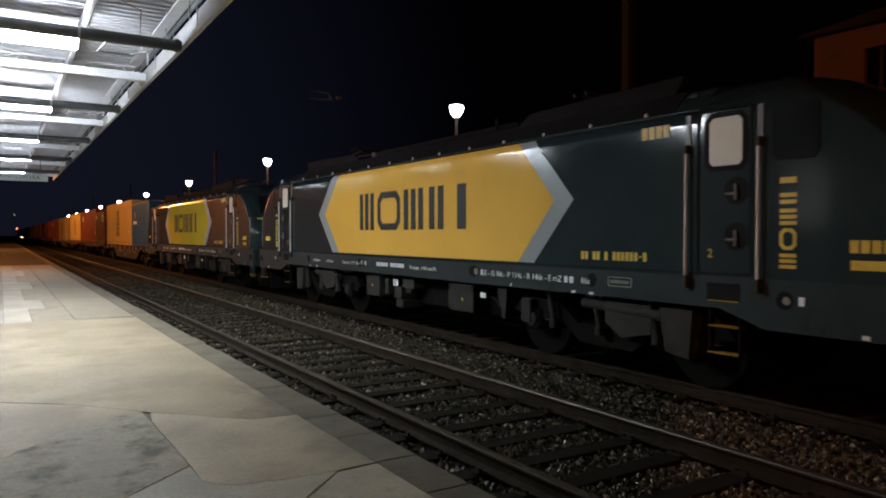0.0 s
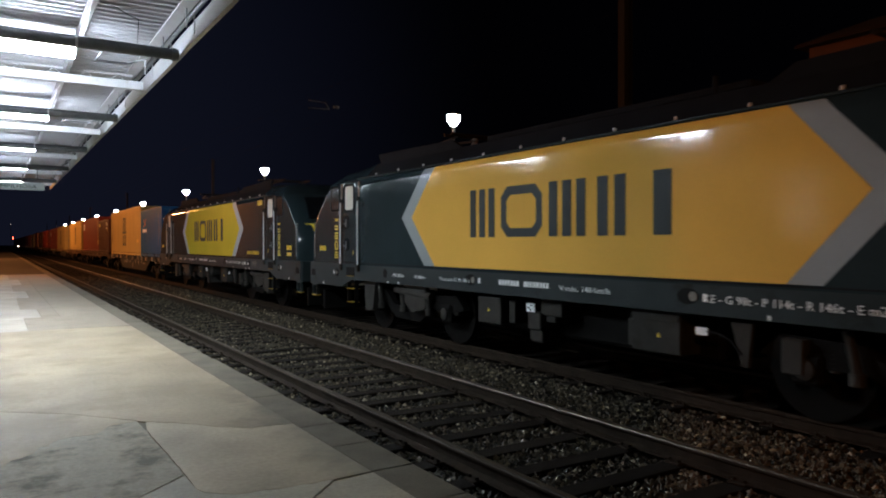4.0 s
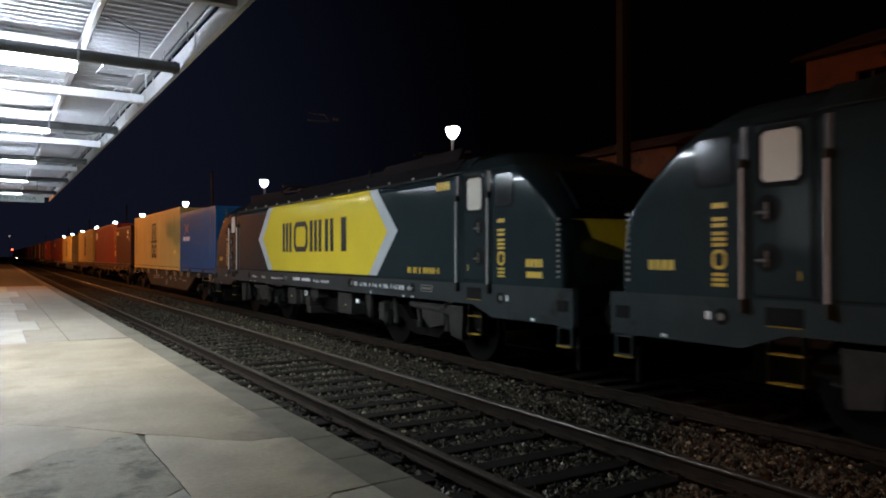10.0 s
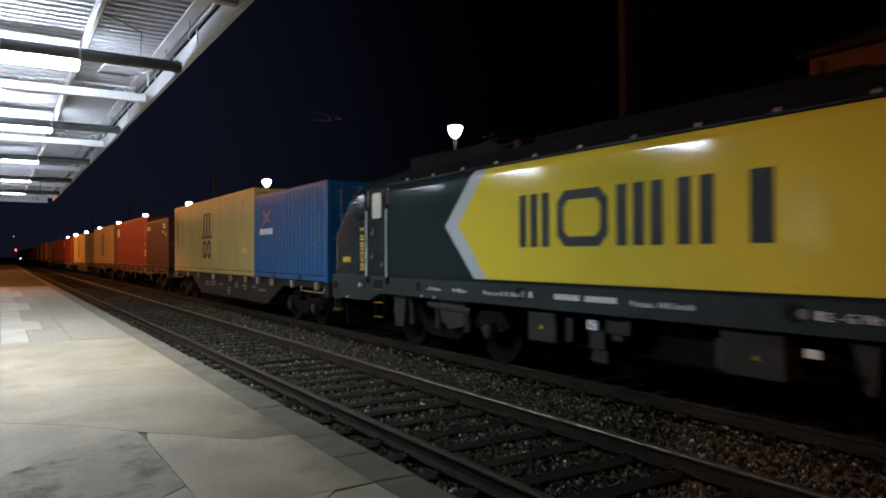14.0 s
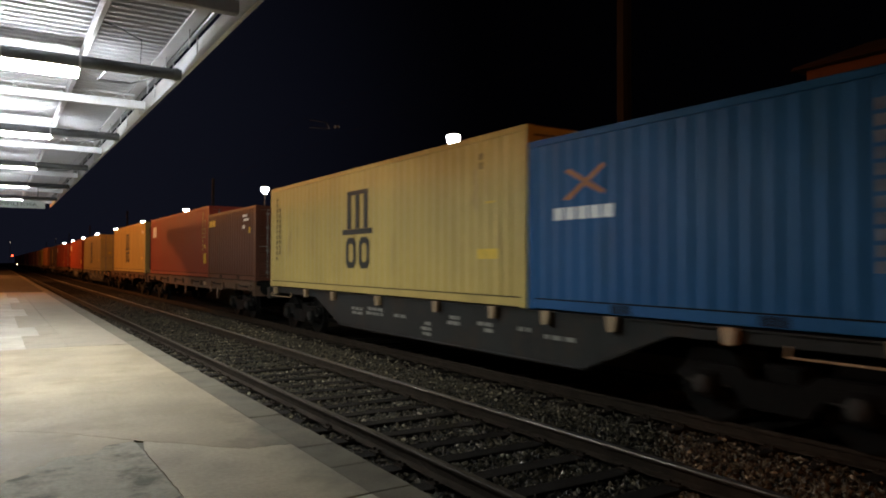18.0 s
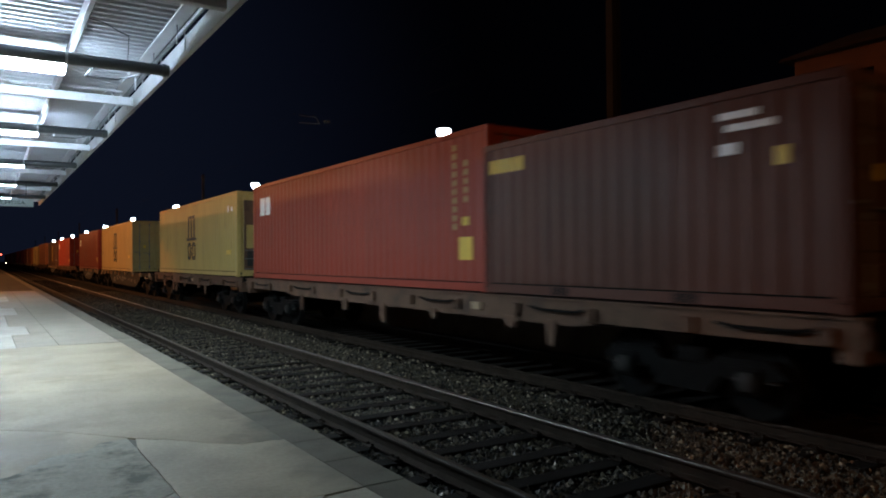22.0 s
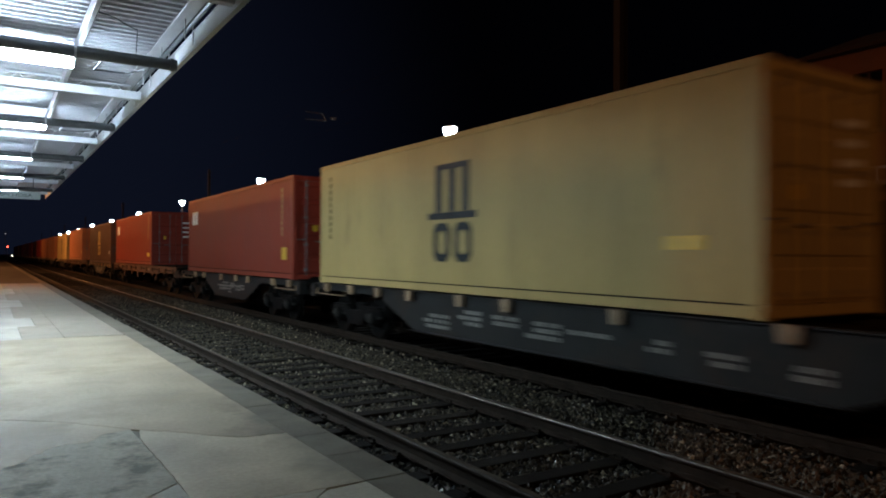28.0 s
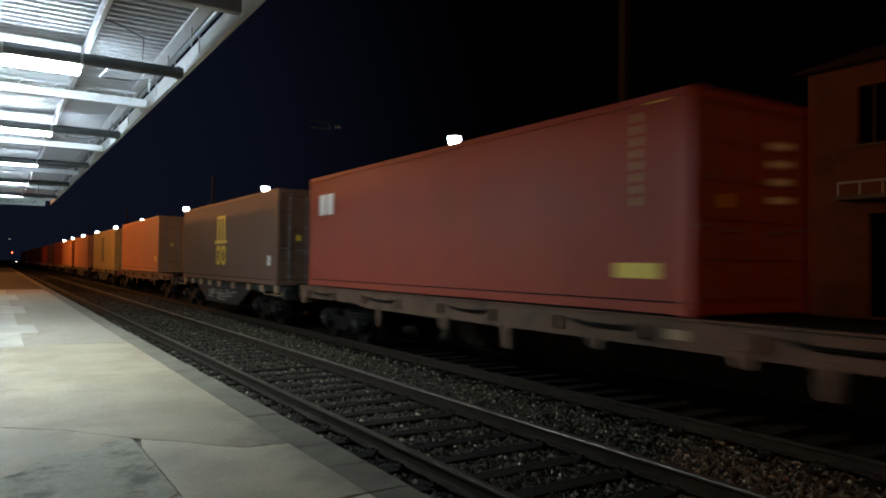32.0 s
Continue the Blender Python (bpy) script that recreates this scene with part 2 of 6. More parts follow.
# Brown holds the street light that the steel mounts mirror
RAIL_MOUNT = mat("rail mount, orange reflection in its brown", (0.06, 0.036, 0.022), 0.4, 0.0, var=0.15)
WHITE_INK = mat("white lettering", (0.86, 0.88, 0.88), 0.5, var=0.12)
CHROME = mat("pale steel handrail", (0.68, 0.68, 0.66), 0.45, 0.0, var=0.1, scale=5, fine=80, bump=0.03)
BLACK = mat("black rubber", (0.004, 0.004, 0.0045), 0.7, spec=0.15, var=0.2)
# Near-black base: grime plus the shade under the train put into the colour
GRIME_SHADE = mat("grimy steel, shade darkened in", (0.006, 0.0055, 0.005), 0.85, 0.0, spec=0.1, var=0.4, scale=4, fine=40, bump=0.3, stain=(0.014, 0.011, 0.009), stain_scale=3, stain_cut=0.56)
UNDER_GREY = mat("dusty grey equipment", (0.037, 0.035, 0.031), 0.75, 0.0, spec=0.15, var=0.3, scale=4, fine=40, bump=0.15, stain=(0.028, 0.025, 0.021), stain_scale=2.5, stain_cut=0.55)
# Wheel steel kept near-black so it sinks into the underframe's shade
WHEEL = mat("worn wheel steel, shade darkened in", (0.004, 0.0035, 0.003), 0.8, 0.0, spec=0.08, var=0.3, scale=5, fine=50, bump=0.15)
BLIND = mat("pale window blind", (0.72, 0.68, 0.58), 0.5, var=0.05, scale=2, fine=20, bump=0.02)
DARK_GLASS = glass("dark window glass", (0.008, 0.010, 0.012))
WAGON_GREY = mat("weathered grey wagon paint", (0.021, 0.021, 0.0195), 0.7, 0.0, spec=0.2, var=0.3, scale=2, fine=30, bump=0.2, stain=(0.032, 0.024, 0.018), stain_scale=1.5, stain_cut=0.52)
WAGON_BROWN = mat("weathered brown wagon paint", (0.125, 0.072, 0.045), 0.75, 0.0, spec=0.2, var=0.3, scale=2, fine=30, bump=0.2, stain=(0.075, 0.047, 0.033), stain_scale=1.6, stain_cut=0.52)
STENCIL = mat("worn pale stencil paint", (0.22, 0.21, 0.185), 0.7, var=0.45, scale=8, fine=40, bump=0.05, spec=0.2)
LATCH = mat("pale latch paint", (0.36, 0.25, 0.14), 0.65, var=0.25, scale=5, fine=40, bump=0.15)
RUST_WALL = mat("ochre render wall", (0.16, 0.054, 0.019), 0.9, var=0.25, scale=1.2, fine=20, bump=0.3, stain=(0.105, 0.038, 0.014), stain_scale=0.8, stain_cut=0.55)
# Copy of the house wall, toned down for weaker light further off
DARK_WALL = mat("house wall, toned down", (0.14, 0.054, 0.021), 0.9, var=0.3, scale=1.5, fine=20, bump=0.3, stain=(0.05, 0.024, 0.013), stain_scale=0.8, stain_cut=0.5)
ROOF_TILE = mat("clay roof tiles", (0.05, 0.023, 0.014), 0.85, var=0.3, scale=3, fine=30, bump=0.4)
SOOTY_PANE = mat("sooty unlit pane", (0.006, 0.005, 0.0045), 0.85, var=0.3, spec=0.05)
OLD_STENCIL = mat("faded dark stencil paint", (0.15, 0.11, 0.05), 0.7, var=0.4, scale=8, fine=40, bump=0.05, spec=0.15)
POST = mat("galvanised post", (0.20, 0.195, 0.19), 0.6, 0.4, var=0.2, scale=3, fine=30, bump=0.1)
MAST = mat("rusty catenary mast", (0.012, 0.008, 0.0065), 0.75, 0.2, var=0.3, scale=2, fine=30, bump=0.15)
INSUL = mat("glazed insulator", (0.20, 0.19, 0.18), 0.25, var=0.1)


def paint(name, colour, worn):
    return mat(name, colour, 0.5, 0.0, var=0.14, scale=1.0, fine=18, bump=0.06, stain=worn, stain_scale=1.1, stain_cut=0.6, stretch=(1, 1, 0.35), spec=0.18)


C_YELLOW = paint("faded yellow container paint", (0.50, 0.37, 0.12), (0.42, 0.30, 0.11))
C_BEIGE = paint("beige container paint", (0.49, 0.37, 0.14), (0.41, 0.305, 0.12))
C_BLUE = paint("blue container paint", (0.008, 0.088, 0.235), (0.015, 0.085, 0.19))
C_RED = paint("faded red container paint", (0.27, 0.046, 0.027), (0.235, 0.053, 0.034))
C_BROWN = paint("red-brown container paint", (0.092, 0.035, 0.022), (0.073, 0.031, 0.021))
C_TAUPE = paint("brown container paint", (0.125, 0.07, 0.048), (0.10, 0.062, 0.046))
# On far containers this orange includes the street light's tint
C_ORANGE = paint("orange container paint", (0.44, 0.18, 0.08), (0.36, 0.16, 0.08))


# ---- mesh tools ----
class Shape:
    """Collects faces of one mesh."""

    def __init__(self):
        self.v, self.f = [], []

    def add(self, verts, faces):
        k = len(self.v)
        self.v += [tuple(p) for p in verts]
        self.f += [tuple(i + k for i in f) for f in faces]
        return self

    def box(self, x0, x1, y0, y1, z0, z1, bev=0.0):
        if bev <= 0:
            v = [(x, y, z) for x in (x0, x1) for y in (y0, y1) for z in (z0, z1)]
            return self.add(v, [(0, 1, 3, 2), (4, 6, 7, 5), (0, 4, 5, 1), (2, 3, 7, 6), (0, 2, 6, 4), (1, 5, 7, 3)])
        bev = min(bev, 0.45 * min(x1 - x0, y1 - y0, z1 - z0))
        lo, hi = (x0, y0, z0), (x1, y1, z1)
        v, at = [], {}
        for c in range(8):
            s = [(c >> 2) & 1, (c >> 1) & 1, c & 1]
            for a in range(3):
                p = [(hi[i] if s[i] else lo[i]) if i == a else ((hi[i] - bev) if s[i] else (lo[i] + bev)) for i in range(3)]
                at[c, a] = len(v)
                v.append(p)
        f = []
        for a, (i, j) in ((0, (2, 1)), (1, (4, 1)), (2, (4, 2))):
            base = (4, 2, 1)[a]
            for side in (0, base):
                f.append((at[side, a], at[side + i, a], at[side + i + j, a], at[side + j, a]))
            for d in (0, base):
                pass
        for a, b in ((0, 1), (0, 2), (1, 2)):
            c = 3 - a - b
            bc = (4, 2, 1)[c]
            ba, bb = (4, 2, 1)[a], (4, 2, 1)[b]
            for s in (0, ba):
                for t in (0, bb):
                    f.append((at[s + t, a], at[s + t + bc, a], at[s + t + bc, b], at[s + t, b]))
        for c in range(8):
            f.append((at[c, 0], at[c, 1], at[c, 2]))
        return self.add(v, f)

    def prism(self, pts, axis, a, b):
        """A polygon drawn in the two other axes, in their order, pushed along axis from a to b."""
        n = len(pts)

        def at(p, d):
            q = list(p)
            q.insert(axis, d)
            return q
        v = [at(p, a) for p in pts] + [at(p, b) for p in pts]
        return self.add(v, [tuple(range(n)), tuple(range(2 * n - 1, n - 1, -1))] + [(i, (i + 1) % n, (i + 1) % n + n, i + n) for i in range(n)])

    def tube(self, p, q, r, n=10, r2=None):
        p, q = Vector(p), Vector(q)
        d = (q - p).normalized()
        u = d.orthogonal().normalized()
        w = d.cross(u)
        r2 = r if r2 is None else r2
        ring = [(math.cos(2 * math.pi * i / n), math.sin(2 * math.pi * i / n)) for i in range(n)]
        v = [p + r * (c * u + s * w) for c, s in ring] + [q + r2 * (c * u + s * w) for c, s in ring]
        return self.add(v, [tuple(range(n - 1, -1, -1)), tuple(range(n, 2 * n))] + [(i, (i + 1) % n, (i + 1) % n + n, i + n) for i in range(n)])

    def rod(self, pts, r, n=8):
        for a, b in zip(pts, pts[1:]):
            self.tube(a, b, r, n)
        return self

    def lathe(self, axis, centre, profile, n=24):
        """profile: (distance along the axis, radius)."""
        v, f = [], []
        for d, r in profile:
            for i in range(n):
                a = 2 * math.pi * i / n
                q = [r * math.cos(a), r * math.sin(a)]
                q.insert(axis, d)
                v.append([q[k] + centre[k] for k in range(3)])
        for j in range(len(profile) - 1):
            for i in range(n):
                k = (i + 1) % n
                f.append((j * n + i, j * n + k, (j + 1) * n + k, (j + 1) * n + i))
        f += [tuple(range(n)), tuple(range(len(v) - 1, len(v) - n - 1, -1))]
        return self.add(v, f)

    def loft(self, rings, caps=True):
        n = len(rings[0])
        v = [p for r in rings for p in r]
        f = [(j * n + i, j * n + (i + 1) % n, (j + 1) * n + (i + 1) % n, (j + 1) * n + i) for j in range(len(rings) - 1) for i in range(n)]
        if caps:
            f += [tuple(range(n)), tuple(range(len(v) - 1, len(v) - n - 1, -1))]
        return self.add(v, f)

    def mesh(self, name, material, smooth=False, weld=False):
        me = bpy.data.meshes.new(name)
        me.from_pydata(self.v, [], self.f)
        bm = bmesh.new()
        bm.from_mesh(me)
        if weld:
            bmesh.ops.remove_doubles(bm, verts=bm.verts, dist=1e-4)
            seen = {}
            for f in bm.faces:
                seen.setdefault(tuple(round(c, 3) for c in f.calc_center_median()), []).append(f)
            bmesh.ops.delete(bm, geom=[f for fs in seen.values() if len(fs) > 1 for f in fs], context="FACES")
        bmesh.ops.recalc_face_normals(bm, faces=bm.faces)
        bm.to_mesh(me)
        bm.free()
        me.materials.append(material)
        if smooth:
            for p in me.polygons:
                p.use_smooth = True
            me.set_sharp_from_angle(angle=radians(32))
        return me


def thing(name, m, label, category, group="", kind=""):
    ob = new(name)
    ob.empty_display_size = 0.2
    ob.matrix_basis = m
    return tagged(ob, label, category, group, kind)


def part(name, shape, material, parent, label="", smooth=False, place=None):
    data = shape if isinstance(shape, bpy.types.Mesh) else shape.mesh(name, material, smooth)
    ob = new(name, data)
    ob.parent = parent
    if place is not None:
        ob.matrix_basis = place
    if label:
        tagged(ob, label)
    return ob


def solid(name, shape, material, label, category, kind="", smooth=False, group=""):
    return tagged(new(name, shape.mesh(name, material, smooth)), label, category, group, kind)


NEAR_SIDE = Matrix(((0, 0, -1, 0), (-1, 0, 0, 0), (0, 1, 0, 0), (0, 0, 0, 1)))


def lettering(body, size, material, parent, place, name="lettering", label="", width=0.0):
    """Readable words as a thin mesh; place: a pose whose x runs along the words and z out of the surface."""
    cu = bpy.data.curves.new(name, "FONT")
    cu.body, cu.size, cu.extrude, cu.resolution_u = body, size, 0.002, 2
    tmp = bpy.data.objects.new("tmp", cu)
    me = bpy.data.meshes.new_from_object(tmp)
    bpy.data.objects.remove(tmp)
    xs = [v.co.x for v in me.vertices]
    if width and xs:
        k, x0 = width / (max(xs) - min(xs)), min(xs)
        for v in me.vertices:
            v.co.x = (v.co.x - x0) * k
    me.materials.clear()
    me.materials.append(material)
    me.name = name
    return part(name, me, material, parent, label, place=place)


# ---- the way of the train: seconds and metres rolled ----
ROLLED = [(0.0, 0.0), (1.0, 0.960), (2.0, 2.013), (3.0, 3.176), (3.5, 3.796), (5.5, 6.504), (6.0, 7.285), (7.0, 8.933), (8.0, 10.738),
          (9.0, 12.709), (10.0, 14.872), (11.0, 17.182), (12.0, 19.683), (13.0, 22.406), (14.0, 25.339), (14.5, 26.880), (16.5, 33.600),
          (17.0, 35.510), (18.0, 39.459), (19.0, 43.647), (20.0, 48.185), (21.0, 53.038), (22.0, 58.224), (23.0, 63.786), (24.0, 69.650),
          (25.0, 75.804), (25.5, 78.966), (27.5, 92.959), (28.0, 96.794), (29.0, 104.673), (30.0, 112.928), (31.0, 121.530), (32.0, 130.336)]
TRACK_X, RAIL_Z = 8.24, -0.10
MOVING, WHEELS = [], []


def on_track(ob, y, z=0.0):
    """Notes a thing that rolls with the train; y: its place along the track at the start."""
    ob.matrix_basis = pose(TRACK_X, y, RAIL_Z + z)
    MOVING.append((ob, y, z))
    return ob

# ---- ground, tracks, platforms ----
EDGE, TOP = 2.50, 0.22
ground = solid("ground", Shape().add([(-900, -900, -0.62), (900, -900, -0.62), (900, 1500, -0.62), (-900, 1500, -0.62)], [(0, 1, 2, 3)]),
               EARTH, "dark bare earth beyond the station tracks", "ground", "structure")


def bed(name, x0, x1, z, drop, label):
    """A ballast bed with sloped shoulders and an uneven top."""
    s = Shape()
    xs = [x0, x0 + 0.25] + [x0 + 0.25 + (x1 - x0 - 0.5) * i / 14 for i in range(1, 15)] + [x1]
    ys = [-12 + 0.5 * i for i in range(80)] + [28 + 4 * i for i in range(18)] + [100, 160, 260, 420, 700]
    v = []
    for y in ys:
        for i, x in enumerate(xs):
            edge = i in (0, len(xs) - 1)
            v.append((x, y, z - (drop if edge else 0) + 0.022 * noise.noise((x * 2.1, y * 2.1, z))))
    w = len(xs)
    s.add(v, [(j * w + i, j * w + i + 1, (j + 1) * w + i + 1, (j + 1) * w + i) for j in range(len(ys) - 1) for i in range(w - 1)])
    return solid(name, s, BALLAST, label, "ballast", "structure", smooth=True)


bed("ballast_bed", 2.45, 6.35, -0.205, 0.38, "near-black ballast bed between platform and train")
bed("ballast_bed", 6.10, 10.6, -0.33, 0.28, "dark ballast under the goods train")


def rail_profile(x, z):
    half = [(0.0, 0.0), (0.030, 0.0), (0.036, -0.010), (0.036, -0.035), (0.010, -0.050), (0.008, -0.125), (0.070, -0.145), (0.070, -0.158), (0.0, -0.158)]
    pts = half[:-1] + [(-a, b) for a, b in reversed(half[1:-1])]
    return [(x + a, z + b) for a, b in pts]


def railway(name, centre, z, label, head):
    root = thing(name, pose(centre, 0, z), label, "railway track", kind="structure")
    for side in (-0.8675, 0.8675):
        s = Shape().prism([(a, b) for a, b in rail_profile(side, 0)], 1, -12, 700)
        part("rail", s, RAIL_RUST, root, "rusty steel rail")
        part("rail_head", Shape().prism([(side - 0.038, -0.016), (side - 0.0375, -0.010), (side - 0.034, -0.004), (side - 0.027, 0.0), (side - 0.014, 0.003), (side + 0.014, 0.003), (side + 0.027, 0.0), (side + 0.034, -0.004), (side + 0.0375, -0.010), (side + 0.038, -0.016)], 1, -12, 700), head[side > 0], root, "worn running surface of the rail", smooth=True)
    return root


near_track = railway("track_near", 4.268, 0.0, "empty railway track with worn steel rails on timber sleepers", (RAIL_DULL, RAIL_TOP))
# heads take the dark web colour, standing in for shade under the train
far_track = railway("track_far", TRACK_X, RAIL_Z, "railway track under the goods train", (RAIL_RUST, RAIL_RUST))

# platform body and its slabs, each with an open joint round it
solid("platform_base", Shape().box(-4.6, EDGE - 0.10, -12, 240, -0.6, TOP - 0.015), COPING, "rough concrete body of the station platform", "platform", "structure")
platform = thing("platform_slabs", pose(0, 0, TOP), "worn light concrete station platform with cracks and patches", "platform", kind="structure")


def slab(name, pts, material, label="", z=0.0, t=0.06):
    return part(name, Shape().prism(pts, 2, -t, z), material, platform, label)


G = 0.0045
CRACK = [(0.57, 7.34), (0.81, 7.03), (1.05, 6.73), (1.37, 6.42), (1.63, 6.12), (1.82, 5.94), (1.96, 5.93), (2.17, 5.92)]
PATCH = [(-0.01, 5.82), (0.21, 6.08), (0.37, 6.37), (0.58, 6.46), (0.71, 6.48), (0.86, 6.69)]
CURVE = [(1.075, 4.65), (1.12, 4.56), (1.26, 4.43), (1.42, 4.42), (1.60, 4.38), (1.88, 4.37)]
def ragged(pts, amount, seed):
    """The same line with many small uneven steps."""
    r, out = random.Random(seed), [pts[0]]
    for (x0, y0), (x1, y1) in zip(pts, pts[1:]):
        n = max(2, int(math.hypot(x1 - x0, y1 - y0) / 0.07))
        for k in range(1, n + 1):
            j = 0 if k == n else amount
            out.append((x0 + (x1 - x0) * k / n + r.uniform(-j, j), y0 + (y1 - y0) * k / n + r.uniform(-j, j) * 1.6))
    return out


PATCH = ragged([(-0.59, 5.3)] + PATCH, 0.035, 2)
CRACK = ragged(CRACK, 0.012, 3)
CURVE = ragged(CURVE, 0.01, 4)
SIDE = ragged([(1.056, 6.34), (1.073, 5.0)], 0.006, 6)
slab("slab", [(-4.6, -12), (-0.6 - G, -12), (-0.6 - G, 8.28), (-4.6, 8.80)], CONCRETE)
slab("slab", [(-4.6, 8.82)] + [(-0.6 - G, 8.30)] + [(x, y + G * (1.0 if x < 0.62 or x > 2.1 else 2.2)) for x, y in CRACK] + [(2.17, 14.6), (1.16, 14.68), (-4.6, 14.8)], CONCRETE)
slab("slab", [(x, y - G) for x, y in CRACK if x > 1.06] + [(2.17, 4.38 + G)] + [(x, y + G) for x, y in reversed(CURVE)] + [(x + 2 * G, y) for x, y in reversed(SIDE)], CONCRETE_NEAR, "lightened concrete with an uneven broken edge")
slab("patched_slab", PATCH + [(1.045, 6.725)] + SIDE + [(0.64, 4.61), (0.2, 4.2), (-0.6 + G, 3.6)], CONCRETE_DARK, "darker blotched concrete patch", z=-0.001)
slab("slab", [(x, y - 0.008) for x, y in PATCH] + [(1.045, 6.72)] + [(x, y - G) for x, y in reversed(CRACK) if x < 1.06] + [(-0.6 + G, 8.27)], CONCRETE)
slab("worn_slab", [(-0.6 + G, 3.58), (0.2, 4.18), (0.64, 4.59), (1.07, 4.97)] + [(x, y - G) for x, y in CURVE] + [(1.85, 4.33), (1.54, 4.03), (1.0, 3.4), (1.0, -12), (-0.6 + G, -12)], CONCRETE_WORN, "worn concrete lightened near the camera")
slab("worn_slab", [(1.87, 4.33), (2.17, 4.36), (2.17, -12), (1.01, -12), (1.01, 3.39), (1.555, 4.02)], CONCRETE_WORN)
ys = [14.7, 17.3, 19.6, 23.8, 27.2, 31.5, 36.0, 42.0, 48.0]
for j in range(len(ys) - 1):
    for i, (a, b) in enumerate(((-4.6, 0.04), (0.04, 0.49 + 0.33 * (j % 2)), (0.49 + 0.33 * (j % 2), 1.16), (1.16, 2.17))):
        slab("slab", [(a + G, ys[j] + G), (b - G, ys[j] + G), (b - G, ys[j + 1] - G), (a + G, ys[j + 1] - G)], PLATFORM_DARK if j >= 7 else CONCRETE_PALE if i == 1 or (i == 0 and j % 3 == 0) else CONCRETE_FAR)
for j in range(10):
    y0 = 48 + 19.0 * j
    slab("slab", [(-4.6, y0 + G), (2.17, y0 + G), (2.17, y0 + 19 - G), (-4.6, y0 + 19 - G)], PLATFORM_DARK)
rnd = random.Random(3)
y = 4.385 - 0.682 * 24
while y < 238:
    step = 0.682 if y < 60 else 12.0
    jut = rnd.uniform(-0.012, 0.012)
    s = Shape().box(2.171, EDGE + jut, y + 0.002, y + step - 0.002, -0.17, rnd.uniform(-0.005, 0.0), 0.008)
    part("coping_stone", s, COPING, platform)
    y += step

# ---- platform canopy ----
CAN = 4.45
canopy = thing("canopy", pose(0, 0, 0), "white steel platform canopy with corrugated roof sheets", "canopy", kind="structure")
sheet = Shape()
pitch, y0, y1 = 0.19, 2.08, 40.0
prof, y = [], y0
while y < y1:
    prof += [(y, 0.0), (y + 0.07, 0.0), (y + 0.095, 0.038), (y + 0.165, 0.038)]
    y += pitch
v = [(x, yy, CAN + (0.40 if x < 0 else 0.40 - 0.0 * x) + zz) for yy, zz in prof for x in (-4.6, 2.16)]
sheet.add(v, [(2 * i, 2 * i + 1, 2 * i + 3, 2 * i + 2) for i in range(len(prof) - 1)])
part("roof_sheet", sheet, WHITE_SHEET, canopy, "white corrugated metal roof sheet")
part("roof_cover", Shape().box(-4.6, 2.28, y0, y1, CAN + 0.46, CAN + 0.50), GREY_PIPE, canopy)
# edge beam: channel with a dark slot, and inner angle
part("fascia", Shape().box(2.262, 2.30, y0, y1, CAN, CAN + 0.30, 0.006), WHITE_STEEL, canopy, "white edge beam of the canopy")
part("fascia_lip", Shape().box(2.235, 2.262, y0, y1, CAN, CAN + 0.012), WHITE_STEEL, canopy)
part("edge_strip", Shape().box(1.99, 2.17, y0, y1, CAN + 0.345, CAN + 0.375, 0.006), WHITE_STEEL, canopy, "white flat strip under the roof edge")
part("edge_pipe", Shape().tube((2.215, y0, CAN + 0.335), (2.215, y1, CAN + 0.335), 0.030, 10), GREY_PIPE, canopy, "dark pipe along the canopy edge", smooth=True)
part("long_beam", Shape().box(1.0, 1.07, y0, y1, CAN + 0.22, CAN + 0.39, 0.01), WHITE_STEEL, canopy, "white lengthwise beam")
part("long_beam", Shape().box(-1.57, -1.5, y0, y1, CAN + 0.22, CAN + 0.39, 0.01), WHITE_STEEL, canopy)
part("cross_beam", Shape().box(-4.5, 2.18, 7.58, 7.70, CAN - 0.02, CAN + 0.12, 0.008), WHITE_STEEL, canopy, "white cross beam")
